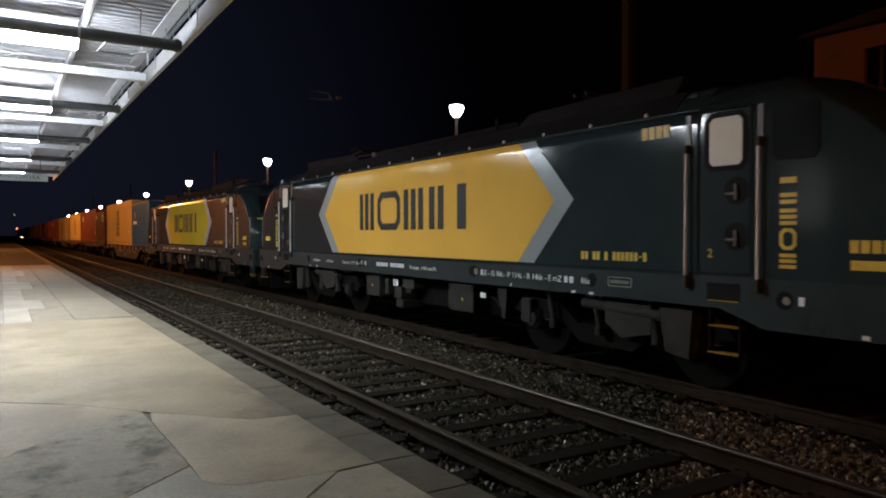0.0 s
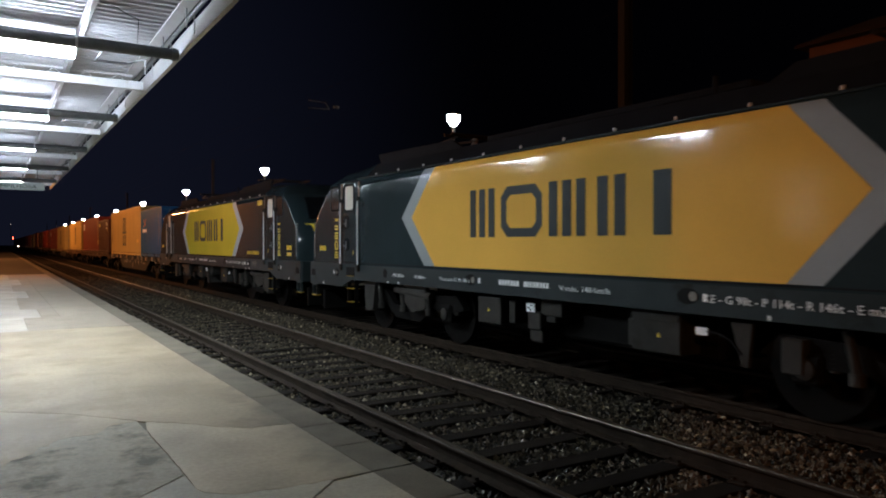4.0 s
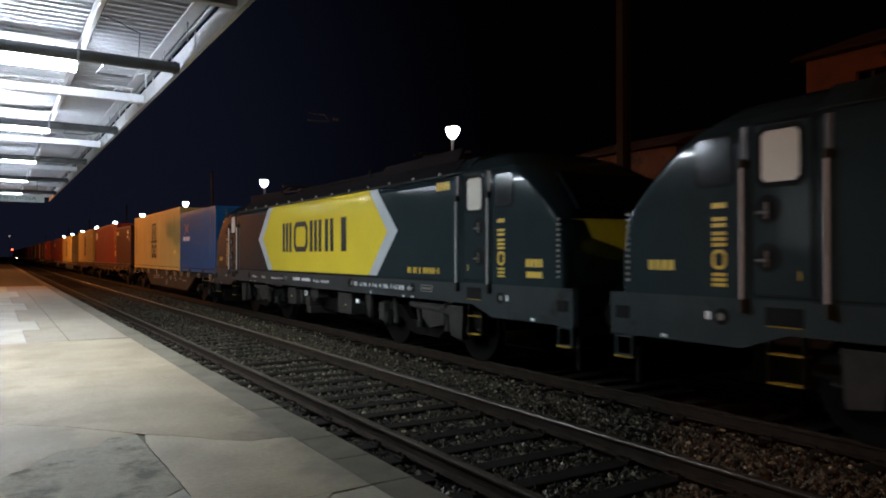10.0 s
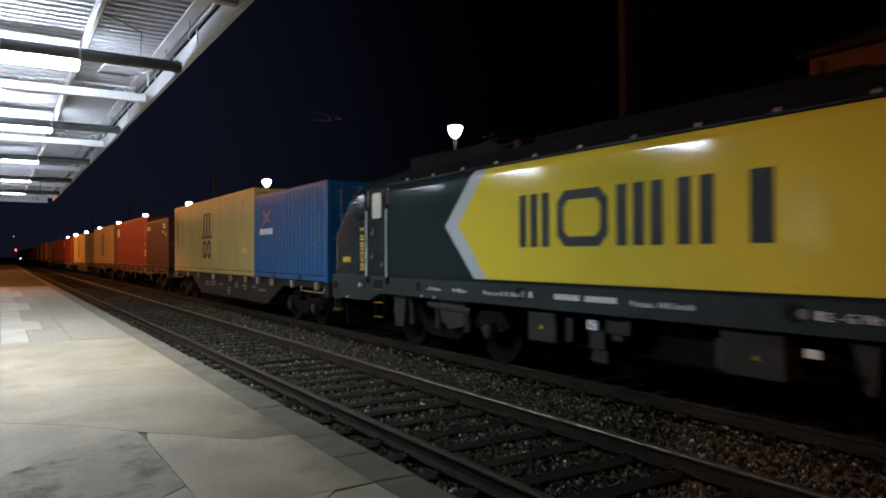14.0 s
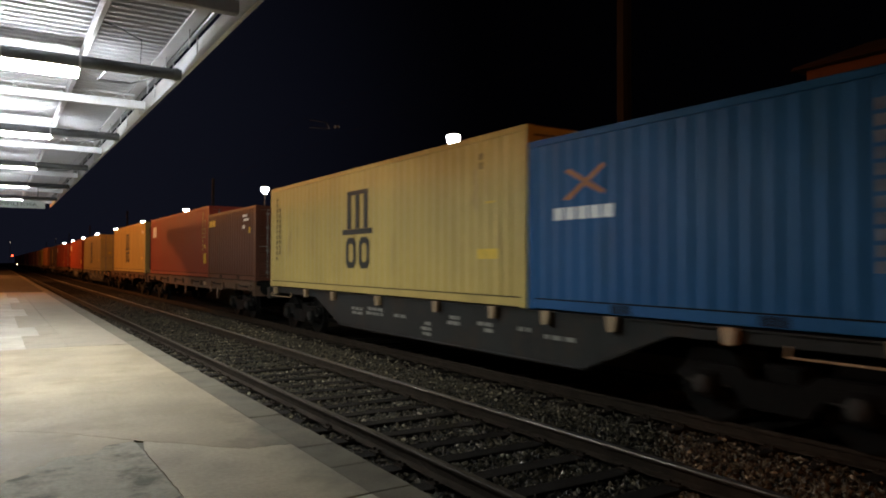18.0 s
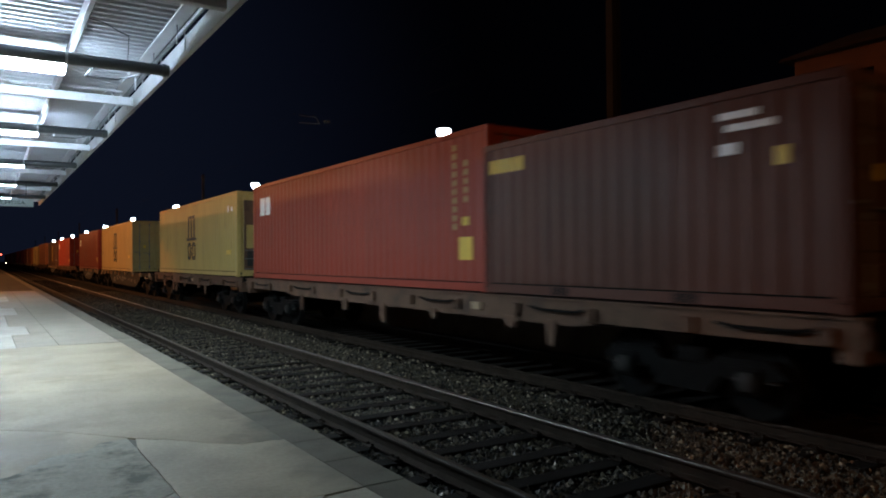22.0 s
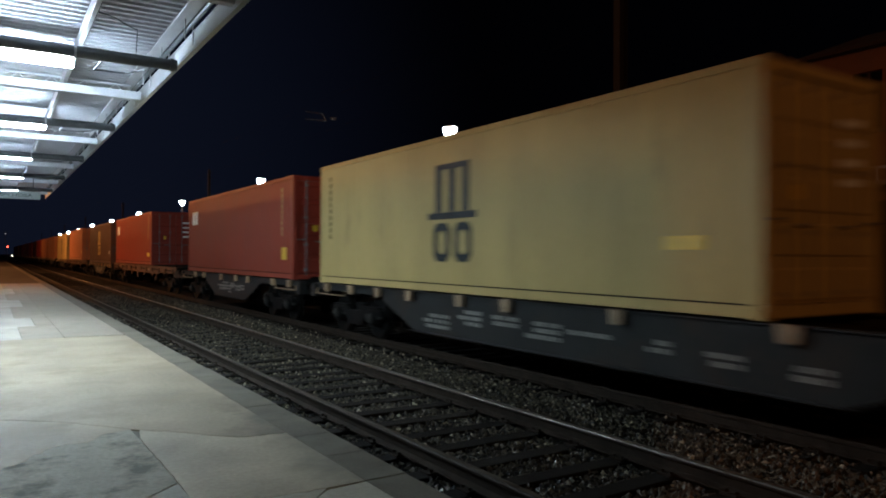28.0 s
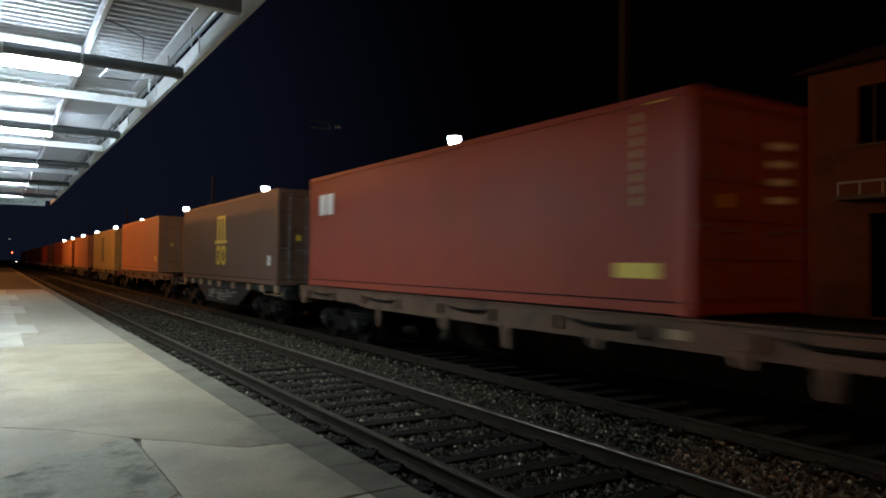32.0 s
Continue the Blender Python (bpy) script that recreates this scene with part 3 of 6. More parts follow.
for i in range(0, 5):
    y = 10.53 + 5.95 * i
    part("cross_pipe", Shape().tube((-4.5, y, CAN - 0.02), (2.2, y, CAN - 0.02), 0.078, 14), GREY_PIPE, canopy, "dark grey cross pipe", smooth=True)
    part("pipe_collar", Shape().tube((2.11, y, CAN - 0.02), (2.16, y, CAN - 0.02), 0.092, 14), GREY_PIPE, canopy, smooth=True)
    part("cross_beam", Shape().box(-4.5, 2.18, y + 2.70, y + 2.82, CAN - 0.02, CAN + 0.12, 0.008), WHITE_STEEL, canopy, "white cross beam")
    for k in range(4):
        b = y - 1.0 + k * 1.5
        part("bracket", Shape().box(2.09, 2.105, b, b + 0.03, CAN + 0.10, CAN + 0.345).box(2.245, 2.26, b + 0.25, b + 0.28, CAN + 0.10, CAN + 0.34), WHITE_STEEL, canopy, "thin white edge bracket")
    truss = Shape().tube((-4.4, y + 3.3, CAN + 0.10), (2.1, y + 3.3, CAN + 0.10), 0.022, 8).tube((-4.4, y + 3.3, CAN + 0.33), (2.1, y + 3.3, CAN + 0.33), 0.022, 8)
    for k in range(13):
        a = -4.4 + 0.5 * k
        truss.tube((a, y + 3.3, CAN + 0.10), (a + 0.25, y + 3.3, CAN + 0.33), 0.010, 6).tube((a + 0.25, y + 3.3, CAN + 0.33), (a + 0.5, y + 3.3, CAN + 0.10), 0.010, 6)
    part("truss", truss, WHITE_STEEL, canopy)
    conduit = [(1.24, y + 0.03, CAN - 0.09), (1.22, y + 0.75, CAN - 0.05), (1.65, y + 0.75, CAN - 0.05), (1.85, y + 0.35, CAN - 0.05), (1.85, y + 0.03, CAN - 0.09)]
    part("conduit", Shape().rod(conduit, 0.013, 6), GREY_PIPE, canopy, "thin bent lamp conduit")
    if i == 0:
        cable = [(1.10, y - 0.55, CAN + 0.39), (1.32, y - 0.48, CAN + 0.375), (1.52, y - 0.25, CAN + 0.36), (1.66, y - 0.12, CAN + 0.36), (1.66, y - 0.03, CAN + 0.06)]
        part("cable", Shape().rod(cable, 0.006, 6), GREY_PIPE, canopy, "slack lamp cable on the roof sheet")
    for k, x in enumerate((-2.2, -1.1, 0.0, 0.9)):
        part("pipe_clip", Shape().tube((x, y, CAN - 0.02), (x + 0.03, y, CAN - 0.02), 0.088, 12), WHITE_STEEL, canopy)


def tube_light(m, diffuser, label):
    ob = thing("tube_light", m, label, "tube light", "canopy lights")
    part("housing", Shape().prism([(-0.155, 0.10), (0.155, 0.10), (0.08, 0.155), (-0.08, 0.155)], 0, -0.77, 0.81), WHITE_STEEL, ob)
    part("diffuser", Shape().prism([(-0.15, 0.098), (0.15, 0.098), (0.14, 0.02), (0.09, -0.03), (-0.09, -0.03), (-0.14, 0.02)], 0, -0.75, 0.79), diffuser, ob, "glowing white diffuser")
    for a in (-0.5, 0.5):
        part("hanger", Shape().rod([(a, 0.0, 0.15), (a, 0.0, 0.22), (a, -0.65, 0.12)], 0.012, 6), GREY_PIPE, ob)
    for a in (-0.76, 0.80):
        part("end_cap", Shape().box(a - 0.012, a + 0.012, -0.15, 0.15, 0.085, 0.15), WHITE_STEEL, ob)
    return ob


# strengths set per tube to match the light's fall-off down the platform
TUBE_NEAR = glow("fluorescent diffuser", (0.83, 0.93, 1.0), TUBE_GLOW)
TUBE_MID = glow("bright fluorescent diffuser", (0.83, 0.93, 1.0), TUBE_GLOW * 1.03)
TUBE_DIM = glow("dim fluorescent diffuser", (0.83, 0.93, 1.0), TUBE_GLOW * 0.27)
LIGHT_AT = [(0.16, 10.53 + 5.95 * i + 0.65) for i in range(0, 5)]
tube_light(pose(*LIGHT_AT[0], CAN - 0.045), TUBE_NEAR, "lit white fluorescent tube light hung under a pipe")
tube_light(pose(*LIGHT_AT[1], CAN - 0.045), TUBE_MID, "bright fluorescent tube light hung under a pipe")
dim = tube_light(pose(*LIGHT_AT[2], CAN - 0.045), TUBE_DIM, "dimmer fluorescent tube light hung under a pipe")
for x, y in LIGHT_AT[3:]:
    copy_thing(dim, pose(x, y, CAN - 0.045))
# unseen wall beside the platform; corner and height chosen to cut the street light
wall = solid("wall_west", Shape().box(-4.9, -4.6, -3.8, 40, -0.6, 8.0), PLASTER, "unseen dark plaster wall that blocks the street light", "wall", "structure")
# never in view: added so the dark bodies mirror something orange-lit
solid("wall_west_far", Shape().box(-9.6, -9.3, 44, 135, -0.6, 8.0), PLASTER_OCHRE, "unseen ochre wall added for the locomotives to mirror", "wall", "structure")
window = thing("window_1", pose(-4.6, 10.4, 2.0), "dimly lit frosted window in the station wall", "window", kind="structure")
part("pane", Shape().box(0.002, 0.03, 0, 1.15, 0, 1.7), glow("lit frosted pane", (1.0, 0.95, 0.82), 0.25), window)
for a, b, c, d in ((-0.07, 0.0, -0.07, 1.77), (1.15, 1.22, -0.07, 1.77), (0.0, 1.15, -0.07, 0.0), (0.0, 1.15, 1.7, 1.77)):
    part("window_frame", Shape().box(0.003, 0.05, a, b, c, d), WHITE_STEEL, window)

# hanging name sign
sign = thing("station_sign", pose(0.83, 28.38, 3.62), "white station name board with green letters, hung under the canopy", "sign")
part("board", Shape().box(-1.1, 0.62, -0.04, 0.04, 0, 0.26, 0.01), mat("pale sign board", (0.30, 0.34, 0.33), 0.5, var=0.05), sign, "pale lit sign board")
lettering("PAMPILHOSA", 0.17, mat("green sign ink", (0.02, 0.04, 0.03), 0.5), sign, pose(-0.95, -0.045, 0.07, 90, 0, 0), "station_name", width=1.33)
for a in (-0.8, 0.4):
    part("hanger", Shape().tube((a, 0, 0.25), (a, 0, 0.76), 0.015, 8), GREY_PIPE, sign)

# ---- far platform, its lamps, masts, buildings ----
solid("platform_far", Shape().box(11.9, 17.2, -12, 420, -0.6, 0.18, 0.02), COPING, "dark concrete platform beyond the train", "platform", "structure")
BULB = glow("white lamp globe", (0.93, 0.97, 1.0), LAMP_GLOW)
post = thing("platform_lamp", pose(14.0, 21.6, 0.18), "lit white globe lamp on a tall slim post", "street lamp", "lamps on the far platform")
part("post", Shape().lathe(2, (0, 0, 0), [(0, 0.11), (0.5, 0.10), (0.55, 0.06), (5.6, 0.045), (5.75, 0.07), (5.80, 0.07)], 14), POST, post, smooth=True)
part("globe", Shape().lathe(2, (0, 0, 0), [(5.80, 0.07), (5.86, 0.13), (5.98, 0.21), (6.12, 0.25), (6.20, 0.24)], 16), BULB, post, "glowing globe", smooth=True)
part("cap", Shape().lathe(2, (0, 0, 0), [(6.20, 0.27), (6.23, 0.25), (6.30, 0.10), (6.33, 0.03)], 16), POST, post, smooth=True)
for k in range(1, 9):
    copy_thing(post, pose(14.0, 21.6 + 21.3 * k, 0.18))
for k in range(0, 8):
    lamp("globe_light", (14.0, 21.6 + 21.3 * k, 5.85), 3, (0.93, 0.97, 1.0), 0.28)


def mast(x, y, h=9.0, arm=True, w=1.0):
    m = thing("catenary_mast", pose(x, y, -0.6), "rust-brown steel catenary mast with a bracket arm", "mast", "catenary masts")
    for a in (-0.12 * w, 0.12 * w):
        part("flange", Shape().box(a - 0.012, a + 0.012, -0.10 * w, 0.10 * w, 0, h), MAST, m)
    part("web", Shape().box(-0.12 * w + 0.012, 0.12 * w - 0.012, -0.008, 0.008, 0, h), MAST, m)
    part("footing", Shape().box(-0.35, 0.35, -0.35, 0.35, 0, 0.62, 0.03), COPING, m)
    if arm:
        part("bracket_arm", Shape().tube((-0.1, 0, h - 1.1), (-3.2, 0, h - 1.7), 0.028, 8), POST, m, smooth=True)
        part("stay", Shape().tube((-0.1, 0, h - 0.3), (-3.0, 0, h - 1.62), 0.014, 6), POST, m)
        ins = [(0.0, 0.03)]
        for i in range(6):
            ins += [(0.03 + 0.07 * i, 0.03), (0.04 + 0.07 * i, 0.075), (0.06 + 0.07 * i, 0.075), (0.07 + 0.07 * i, 0.03)]
        part("insulator", Shape().lathe(0, (-0.62, 0, h - 1.18), ins, 12), INSUL, m, "ribbed pale insulator", smooth=True)
    return m


mast(12.5, 11.9, 9.5, arm=False)
for k in range(1, 7):
    mast(12.3, 11.9 + 36.6 * k, 8.0, arm=False, w=0.55)
wires = thing("contact_wires", pose(0, 0, 0), "thin overhead contact and carrier wires", "wire", kind="structure")
part("contact_wire", Shape().tube((8.3, -12, 5.4), (8.3, 300, 5.4), 0.0015, 5), BLACK, wires)
part("carrier_wire", Shape().rod([(8.3, -12 + 10 * i, 6.3 + 0.35 * ((i % 5) / 2.5 - 1) ** 2) for i in range(31)], 0.0015, 5), BLACK, wires)
fit_arm = new("bracket_fitting")
fit_arm.parent = wires
fit_arm.matrix_basis = pose(10.4, 24.2, 6.78)
part("rod", Shape().rod([(-0.9, 0.0, -0.15), (-0.1, 0.0, -0.12), (-0.25, 0, 0.10), (-0.9, 0, 0.12)], 0.018, 8), INSUL, fit_arm)
part("insulator", Shape().lathe(0, (0.05, 0, -0.02), [(0, 0.02), (0.03, 0.06), (0.09, 0.06), (0.12, 0.02), (0.15, 0.06), (0.21, 0.06), (0.24, 0.02)], 12), INSUL, fit_arm, smooth=True)


def house(x0, x1, y0, y1, h, roof, openings, label, skin=RUST_WALL):
    """A rendered house whose front faces the tracks; openings: (y0, y1, z0, z1)."""
    hs = thing("house", pose(x0, y0, -0.6), label, "house")
    L, D = y1 - y0, x1 - x0
    cuts = sorted({0.0, L} | {a for o in openings for a in o[:2]})
    zs = sorted({0.0, h} | {a for o in openings for a in o[2:]})
    s = Shape()
    for a, b in zip(cuts, cuts[1:]):
        for c, d in zip(zs, zs[1:]):
            if not any(o[0] <= a and b <= o[1] and o[2] <= c and d <= o[3] for o in openings):
                s.box(0, 0.3, a, b, c, d)
    part("front_wall", s.mesh("front_wall", skin, weld=True), skin, hs)
    part("side_wall", Shape().box(0.3, D, 0, 0.3, 0, h), skin, hs)
    part("side_wall", Shape().box(0.3, D, L - 0.3, L, 0, h), skin, hs)
    part("back_wall", Shape().box(D - 0.3, D, 0.3, L - 0.3, 0, h), skin, hs)
    part("roof", Shape().prism([(-0.35, h), (D + 0.35, h), (D + 0.2, h + 0.12), (D / 2, h + roof), (-0.2, h + 0.12)], 1, -0.3, L + 0.3), ROOF_TILE, hs)
    for o in openings:
        w = part("window", Shape().box(0.16, 0.20, o[0], o[1], o[2], o[3]), SOOTY_PANE, hs)
        part("window_frame", Shape().box(0.10, 0.16, (o[0] + o[1]) / 2 - 0.04, (o[0] + o[1]) / 2 + 0.04, o[2], o[3]), ROOF_TILE, w)
        part("window_sill", Shape().box(-0.08, 0.12, o[0] - 0.08, o[1] + 0.08, o[2] - 0.08, o[2], 0.01), COPING, w)
    return hs


h1 = house(20.0, 28.0, 1.0, 11.9, 8.0, 1.6, [(8.7, 9.5, 5.8, 7.4), (5.0, 6.2, 5.8, 7.4), (1.6, 2.8, 5.8, 7.4), (7.4, 9.2, 0.5, 3.9), (4.6, 6.4, 0.6, 3.3)], "two-storey house with ochre walls lit by street light")
awn = part("balcony", Shape().box(-0.9, 0.0, 6.6, 9.63, 4.22, 4.34, 0.02), COPING, h1)
part("railing", Shape().rod([(-0.85, 6.7, 4.68), (-0.85, 9.56, 4.68)], 0.035, 6), WHITE_STEEL, awn, "pale balcony rail")
for k in range(6):
    part("baluster", Shape().tube((-0.85, 6.7 + 0.572 * k, 4.34), (-0.85, 6.7 + 0.572 * k, 4.68), 0.03, 6), WHITE_STEEL, awn)
house(20.0, 25.0, 16.6, 21.8, 6.2, 0.9, [(2.58, 3.75, 0.9, 5.0), (0.3, 1.5, 0.9, 5.0)], "low outbuilding with two tall dark openings", DARK_WALL)
house(20.0, 26.0, 34.0, 40.0, 5.3, 1.0, [(3.0, 3.7, 3.0, 4.2), (0.8, 1.7, 0.5, 2.7)], "small dark house with a window beside the yard", DARK_WALL)

# ---- rolling stock ----
def wheelset(parent, y, r, gauge=1.668):
    """An axle with two wheels; its turn is keyed."""
    w = new("wheelset")
    w.parent = parent
    w.matrix_basis = pose(0, y, r)
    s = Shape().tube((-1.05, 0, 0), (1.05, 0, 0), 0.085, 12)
    part("axle", s, GRIME_SHADE, w, smooth=True)
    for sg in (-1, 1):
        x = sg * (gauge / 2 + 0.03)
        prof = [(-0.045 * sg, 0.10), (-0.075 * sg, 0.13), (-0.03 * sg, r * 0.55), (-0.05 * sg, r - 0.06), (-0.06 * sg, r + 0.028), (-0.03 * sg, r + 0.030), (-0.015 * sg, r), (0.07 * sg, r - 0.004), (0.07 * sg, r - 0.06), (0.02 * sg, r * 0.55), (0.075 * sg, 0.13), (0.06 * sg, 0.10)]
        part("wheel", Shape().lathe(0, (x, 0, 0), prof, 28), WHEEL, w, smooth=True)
    WHEELS.append((w, y, r))
    return w


def side_bars(parent, name, rects, material, label, x, depth=0.006):
    """Plain bars on the near side; rects: (y0, y1, z0, z1)."""
    for y0, y1, z0, z1 in rects:
        part(name, Shape().box(x - depth, x, min(y0, y1), max(y0, y1), z0, z1), material, parent, label)


def ring_shape(s, x0, x1, y0, y1, z0, z1, t, cut=0.06):
    """A rounded frame."""
    def oct_(a, b, c, d, k):
        return [(a + k, c), (b - k, c), (b, c + k), (b, d - k), (b - k, d), (a + k, d), (a, d - k), (a, c + k)]
    o, i = oct_(y0, y1, z0, z1, cut), oct_(y0 + t, y1 - t, z0 + t, z1 - t, cut * 0.6)
    v = [(x, *p) for x in (x0, x1) for ring in (o, i) for p in ring]
    f = []
    for k in range(8):
        j = (k + 1) % 8
        f += [(k, j, 8 + j, 8 + k), (16 + k, 24 + k, 24 + j, 16 + j), (k, 16 + k, 16 + j, j), (8 + k, 8 + j, 24 + j, 24 + k)]
    return s.add(v, f)


def wordmark(parent, material, x, y0, y1, z0, z1, upright=False, label="wordmark drawn as plain bars"):
    """The maker's word as plain bars of its size: along the side (y falls from y0 to y1), or upright (reads upwards)."""
    H = z1 - z0
    W = y0 - y1
    cells = [(0.0, 0.155, "3"), (0.195, 0.42, "o"), (0.455, 0.625, "3"), (0.665, 0.80, "2"), (0.845, 1.0, "1")]
    def put(u0, u1, v0, v1):
        if upright:
            s = Shape().box(x - 0.006, x, y0 - W * v1, y0 - W * v0, z0 + H * u0, z0 + H * u1)
        else:
            s = Shape().box(x - 0.006, x, y0 - W * u1, y0 - W * u0, z0 + H * v0, z0 + H * v1)
        part("wordmark_bar", s, material, parent, label)

    for a, b, kind in cells:
        w = b - a
        if kind == "3":
            for k in range(3):
                put(a + w * (0.38 * k), a + w * (0.38 * k + 0.24), 0, 1)
        elif kind == "2":
            put(a + w * 0.08, a + w * 0.40, 0, 1)
            put(a + w * 0.60, a + w * 0.92, 0, 1)
        elif kind == "1":
            put(a + w * 0.30, a + w * 0.70, 0, 1)
        elif upright:
            part("wordmark_ring", ring_shape(Shape(), x - 0.006, x, y1, y0, z0 + H * a, z0 + H * b, W * 0.2, W * 0.25), material, parent, label)
        else:
            part("wordmark_ring", ring_shape(Shape(), x - 0.006, x, y0 - W * b, y0 - W * a, z0, z1, H * 0.17, H * 0.2), material, parent, label)


def bogie(parent, y, base, r, heavy):
    for sg in (-1, 1):
        x = sg * (1.10 if heavy else 1.02)
        s = Shape()
        if heavy:
            pts = [(-base / 2 - 0.55, r + 0.10), (-base / 2 - 0.30, r + 0.34), (-0.95, r + 0.30), (-0.55, r + 0.02), (0.55, r + 0.02), (0.95, r + 0.30), (base / 2 + 0.30, r + 0.34), (base / 2 + 0.55, r + 0.10), (base / 2 + 0.2, r + 0.02), (0.9, r + 0.02), (0.5, r - 0.24), (-0.5, r - 0.24), (-0.9, r + 0.02), (-base / 2 - 0.2, r + 0.02)]
        else:
            pts = [(-base / 2 - 0.45, r + 0.06), (-base / 2 - 0.25, r + 0.24), (-0.45, r + 0.24), (-0.3, r + 0.12), (0.3, r + 0.12), (0.45, r + 0.24), (base / 2 + 0.25, r + 0.24), (base / 2 + 0.45, r + 0.06), (base / 2 + 0.1, r + 0.02), (0.55, r + 0.02), (0.35, r - 0.20), (-0.35, r - 0.20), (-0.55, r + 0.02), (-base / 2 - 0.1, r + 0.02)]
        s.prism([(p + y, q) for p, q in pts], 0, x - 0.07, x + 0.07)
        part("bogie_frame", s, GRIME_SHADE, parent, "dirty steel bogie side frame")
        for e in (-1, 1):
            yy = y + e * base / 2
            part("axle_box", Shape().box(x - 0.13, x + 0.13, yy - 0.17, yy + 0.17, r - 0.17, r + 0.17, 0.04), GRIME_SHADE, parent)
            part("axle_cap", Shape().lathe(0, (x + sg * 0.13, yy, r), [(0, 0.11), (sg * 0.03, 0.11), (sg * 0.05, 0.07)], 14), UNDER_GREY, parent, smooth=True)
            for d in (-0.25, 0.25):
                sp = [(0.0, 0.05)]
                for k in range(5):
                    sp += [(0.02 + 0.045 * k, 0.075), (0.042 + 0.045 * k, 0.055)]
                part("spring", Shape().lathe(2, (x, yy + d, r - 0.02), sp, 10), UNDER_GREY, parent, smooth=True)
    part("bolster", Shape().box(-0.95, 0.95, y - 0.22, y + 0.22, r + 0.02, r + 0.30, 0.03), GRIME_SHADE, parent)
    for e in (-1, 1):
        wheelset(parent, y + e * base / 2, r)


def buffers(parent, y, out, z=1.06):
    for sg in (-1, 1):
        s = Shape().lathe(1, (sg * 0.975, y, z), [(0, 0.13), (out * 0.30, 0.13), (out * 0.30, 0.095), (out * 0.56, 0.095), (out * 0.56, 0.22), (out * 0.60, 0.225), (out * 0.62, 0.19)], 20)
        part("buffer", s, GRIME_SHADE, parent, smooth=True)
    part("coupling_hook", Shape().box(-0.05, 0.05, min(y, y + out * 0.35), max(y, y + out * 0.35), z - 0.08, z + 0.06, 0.02).rod([(0, y + out * 0.3, z), (0, y + out * 0.45, z - 0.28), (0, y + out * 0.62, z - 0.06)], 0.025, 8), GRIME_SHADE, parent)


def locomotive(centre, panel, arrow, tip, tip_in, shoulder, shoulder_in, label):
    lo = on_track(thing("locomotive", pose(0, 0, 0), label, "locomotive", "locomotives of the goods train"), centre)
    Z = 0.10
    HW = 1.475
    X = -HW
    # body shell between the cabs: straight sides, cantrail, inclined roof shoulder
    ring = [(-HW, 1.30 + Z), (-HW, 3.03 + Z), (-HW, 3.06 + Z), (-HW + 0.012, 3.12 + Z), (-HW + 0.032, 3.17 + Z), (-HW + 0.07, 3.22 + Z), (-HW + 0.34, 3.48 + Z), (-0.75, 3.55 + Z), (0.75, 3.55 + Z), (HW - 0.34, 3.48 + Z), (HW - 0.07, 3.22 + Z), (HW - 0.032, 3.17 + Z), (HW - 0.012, 3.12 + Z), (HW, 3.06 + Z), (HW, 3.03 + Z), (HW, 1.30 + Z)]
    part("body_shell", Shape().prism(ring, 1, -6.72, 6.72), GREEN_BODY, lo, "dark green-grey body shell", smooth=True)
    part("roof_panel", Shape().prism([(-HW + 0.06, 3.225 + Z), (-HW + 0.33, 3.50 + Z), (-0.75, 3.57 + Z), (0.75, 3.57 + Z), (HW - 0.33, 3.50 + Z), (HW - 0.06, 3.225 + Z), (HW - 0.09, 3.21 + Z), (-HW + 0.09, 3.21 + Z)], 1, -6.3, 6.3), ROOF_DARK, lo, "dark sooty roof")
    for k in range(-6, 7):
        part("roof_bolt", Shape().lathe(2, (-HW + 0.065, k * 0.98, 3.225 + Z), [(0, 0.022), (0.03, 0.022), (0.045, 0.012)], 8), CHROME, lo)
    # lower frame with its stepped underside
    low = [(-9.45, 0.78), (-7.55, 0.78), (-7.0, 0.96), (7.0, 0.96), (7.55, 0.78), (9.45, 0.78), (9.45, 1.31), (-9.45, 1.31)]
    for sg in (-1, 1):
        part("side_sill", Shape().prism([(a, b + Z) for a, b in low], 0, sg * (HW - 0.002), sg * (HW - 0.16)), GREEN_SILL, lo, "grey-green frame sill")
    part("floor_pan", Shape().box(-HW + 0.16, HW - 0.16, -9.2, 9.2, 1.02 + Z, 1.30 + Z), GRIME_SHADE, lo)
    part("sill_seam", Shape().box(X - 0.012, X + 0.02, -6.75, 6.75, 1.325 + Z, 1.345 + Z), ROOF_DARK, lo)
    # arrow panels
    mid, z0, z1 = 2.265 + Z, 1.355 + Z, 3.06 + Z
    zt = 3.165 + Z

    def arrow_piece(t, w, out, material, name, text):
        """An arrow-ended sheet on the side wall whose top strip follows the wall's lean."""
        m = w + (t - w) * (zt - z1) / (zt - mid)
        for sg in (-1, 1):
            lean = [(-HW - out, z0), (-HW - out, mid), (-HW - out, z1 - 0.03), (-HW - out, z1), (-HW + 0.012 - out, z1 + 0.06), (-HW + 0.031 - out, zt)]
            ends = [w, t, m + (t - m) * 0.03 / (z1 - mid), m, m + (w - m) * 0.06 / (zt - z1), w]
            v = []
            for (x, z), yy in zip(lean, ends):
                v += [(-sg * x, -yy, z), (-sg * x, yy, z), (-sg * (x + 0.02), -yy, z), (-sg * (x + 0.02), yy, z)]
            f = []
            for k in range(5):
                p, q = 4 * k, 4 * k + 4
                f += [(p, p + 1, q + 1, q), (p + 2, q + 2, q + 3, p + 3), (p, q, q + 2, p + 2), (p + 1, p + 3, q + 3, q + 1)]
            f += [(0, 2, 3, 1), (20, 21, 23, 22)]
            part(name, Shape().add(v, f), material, lo, text, smooth=True)

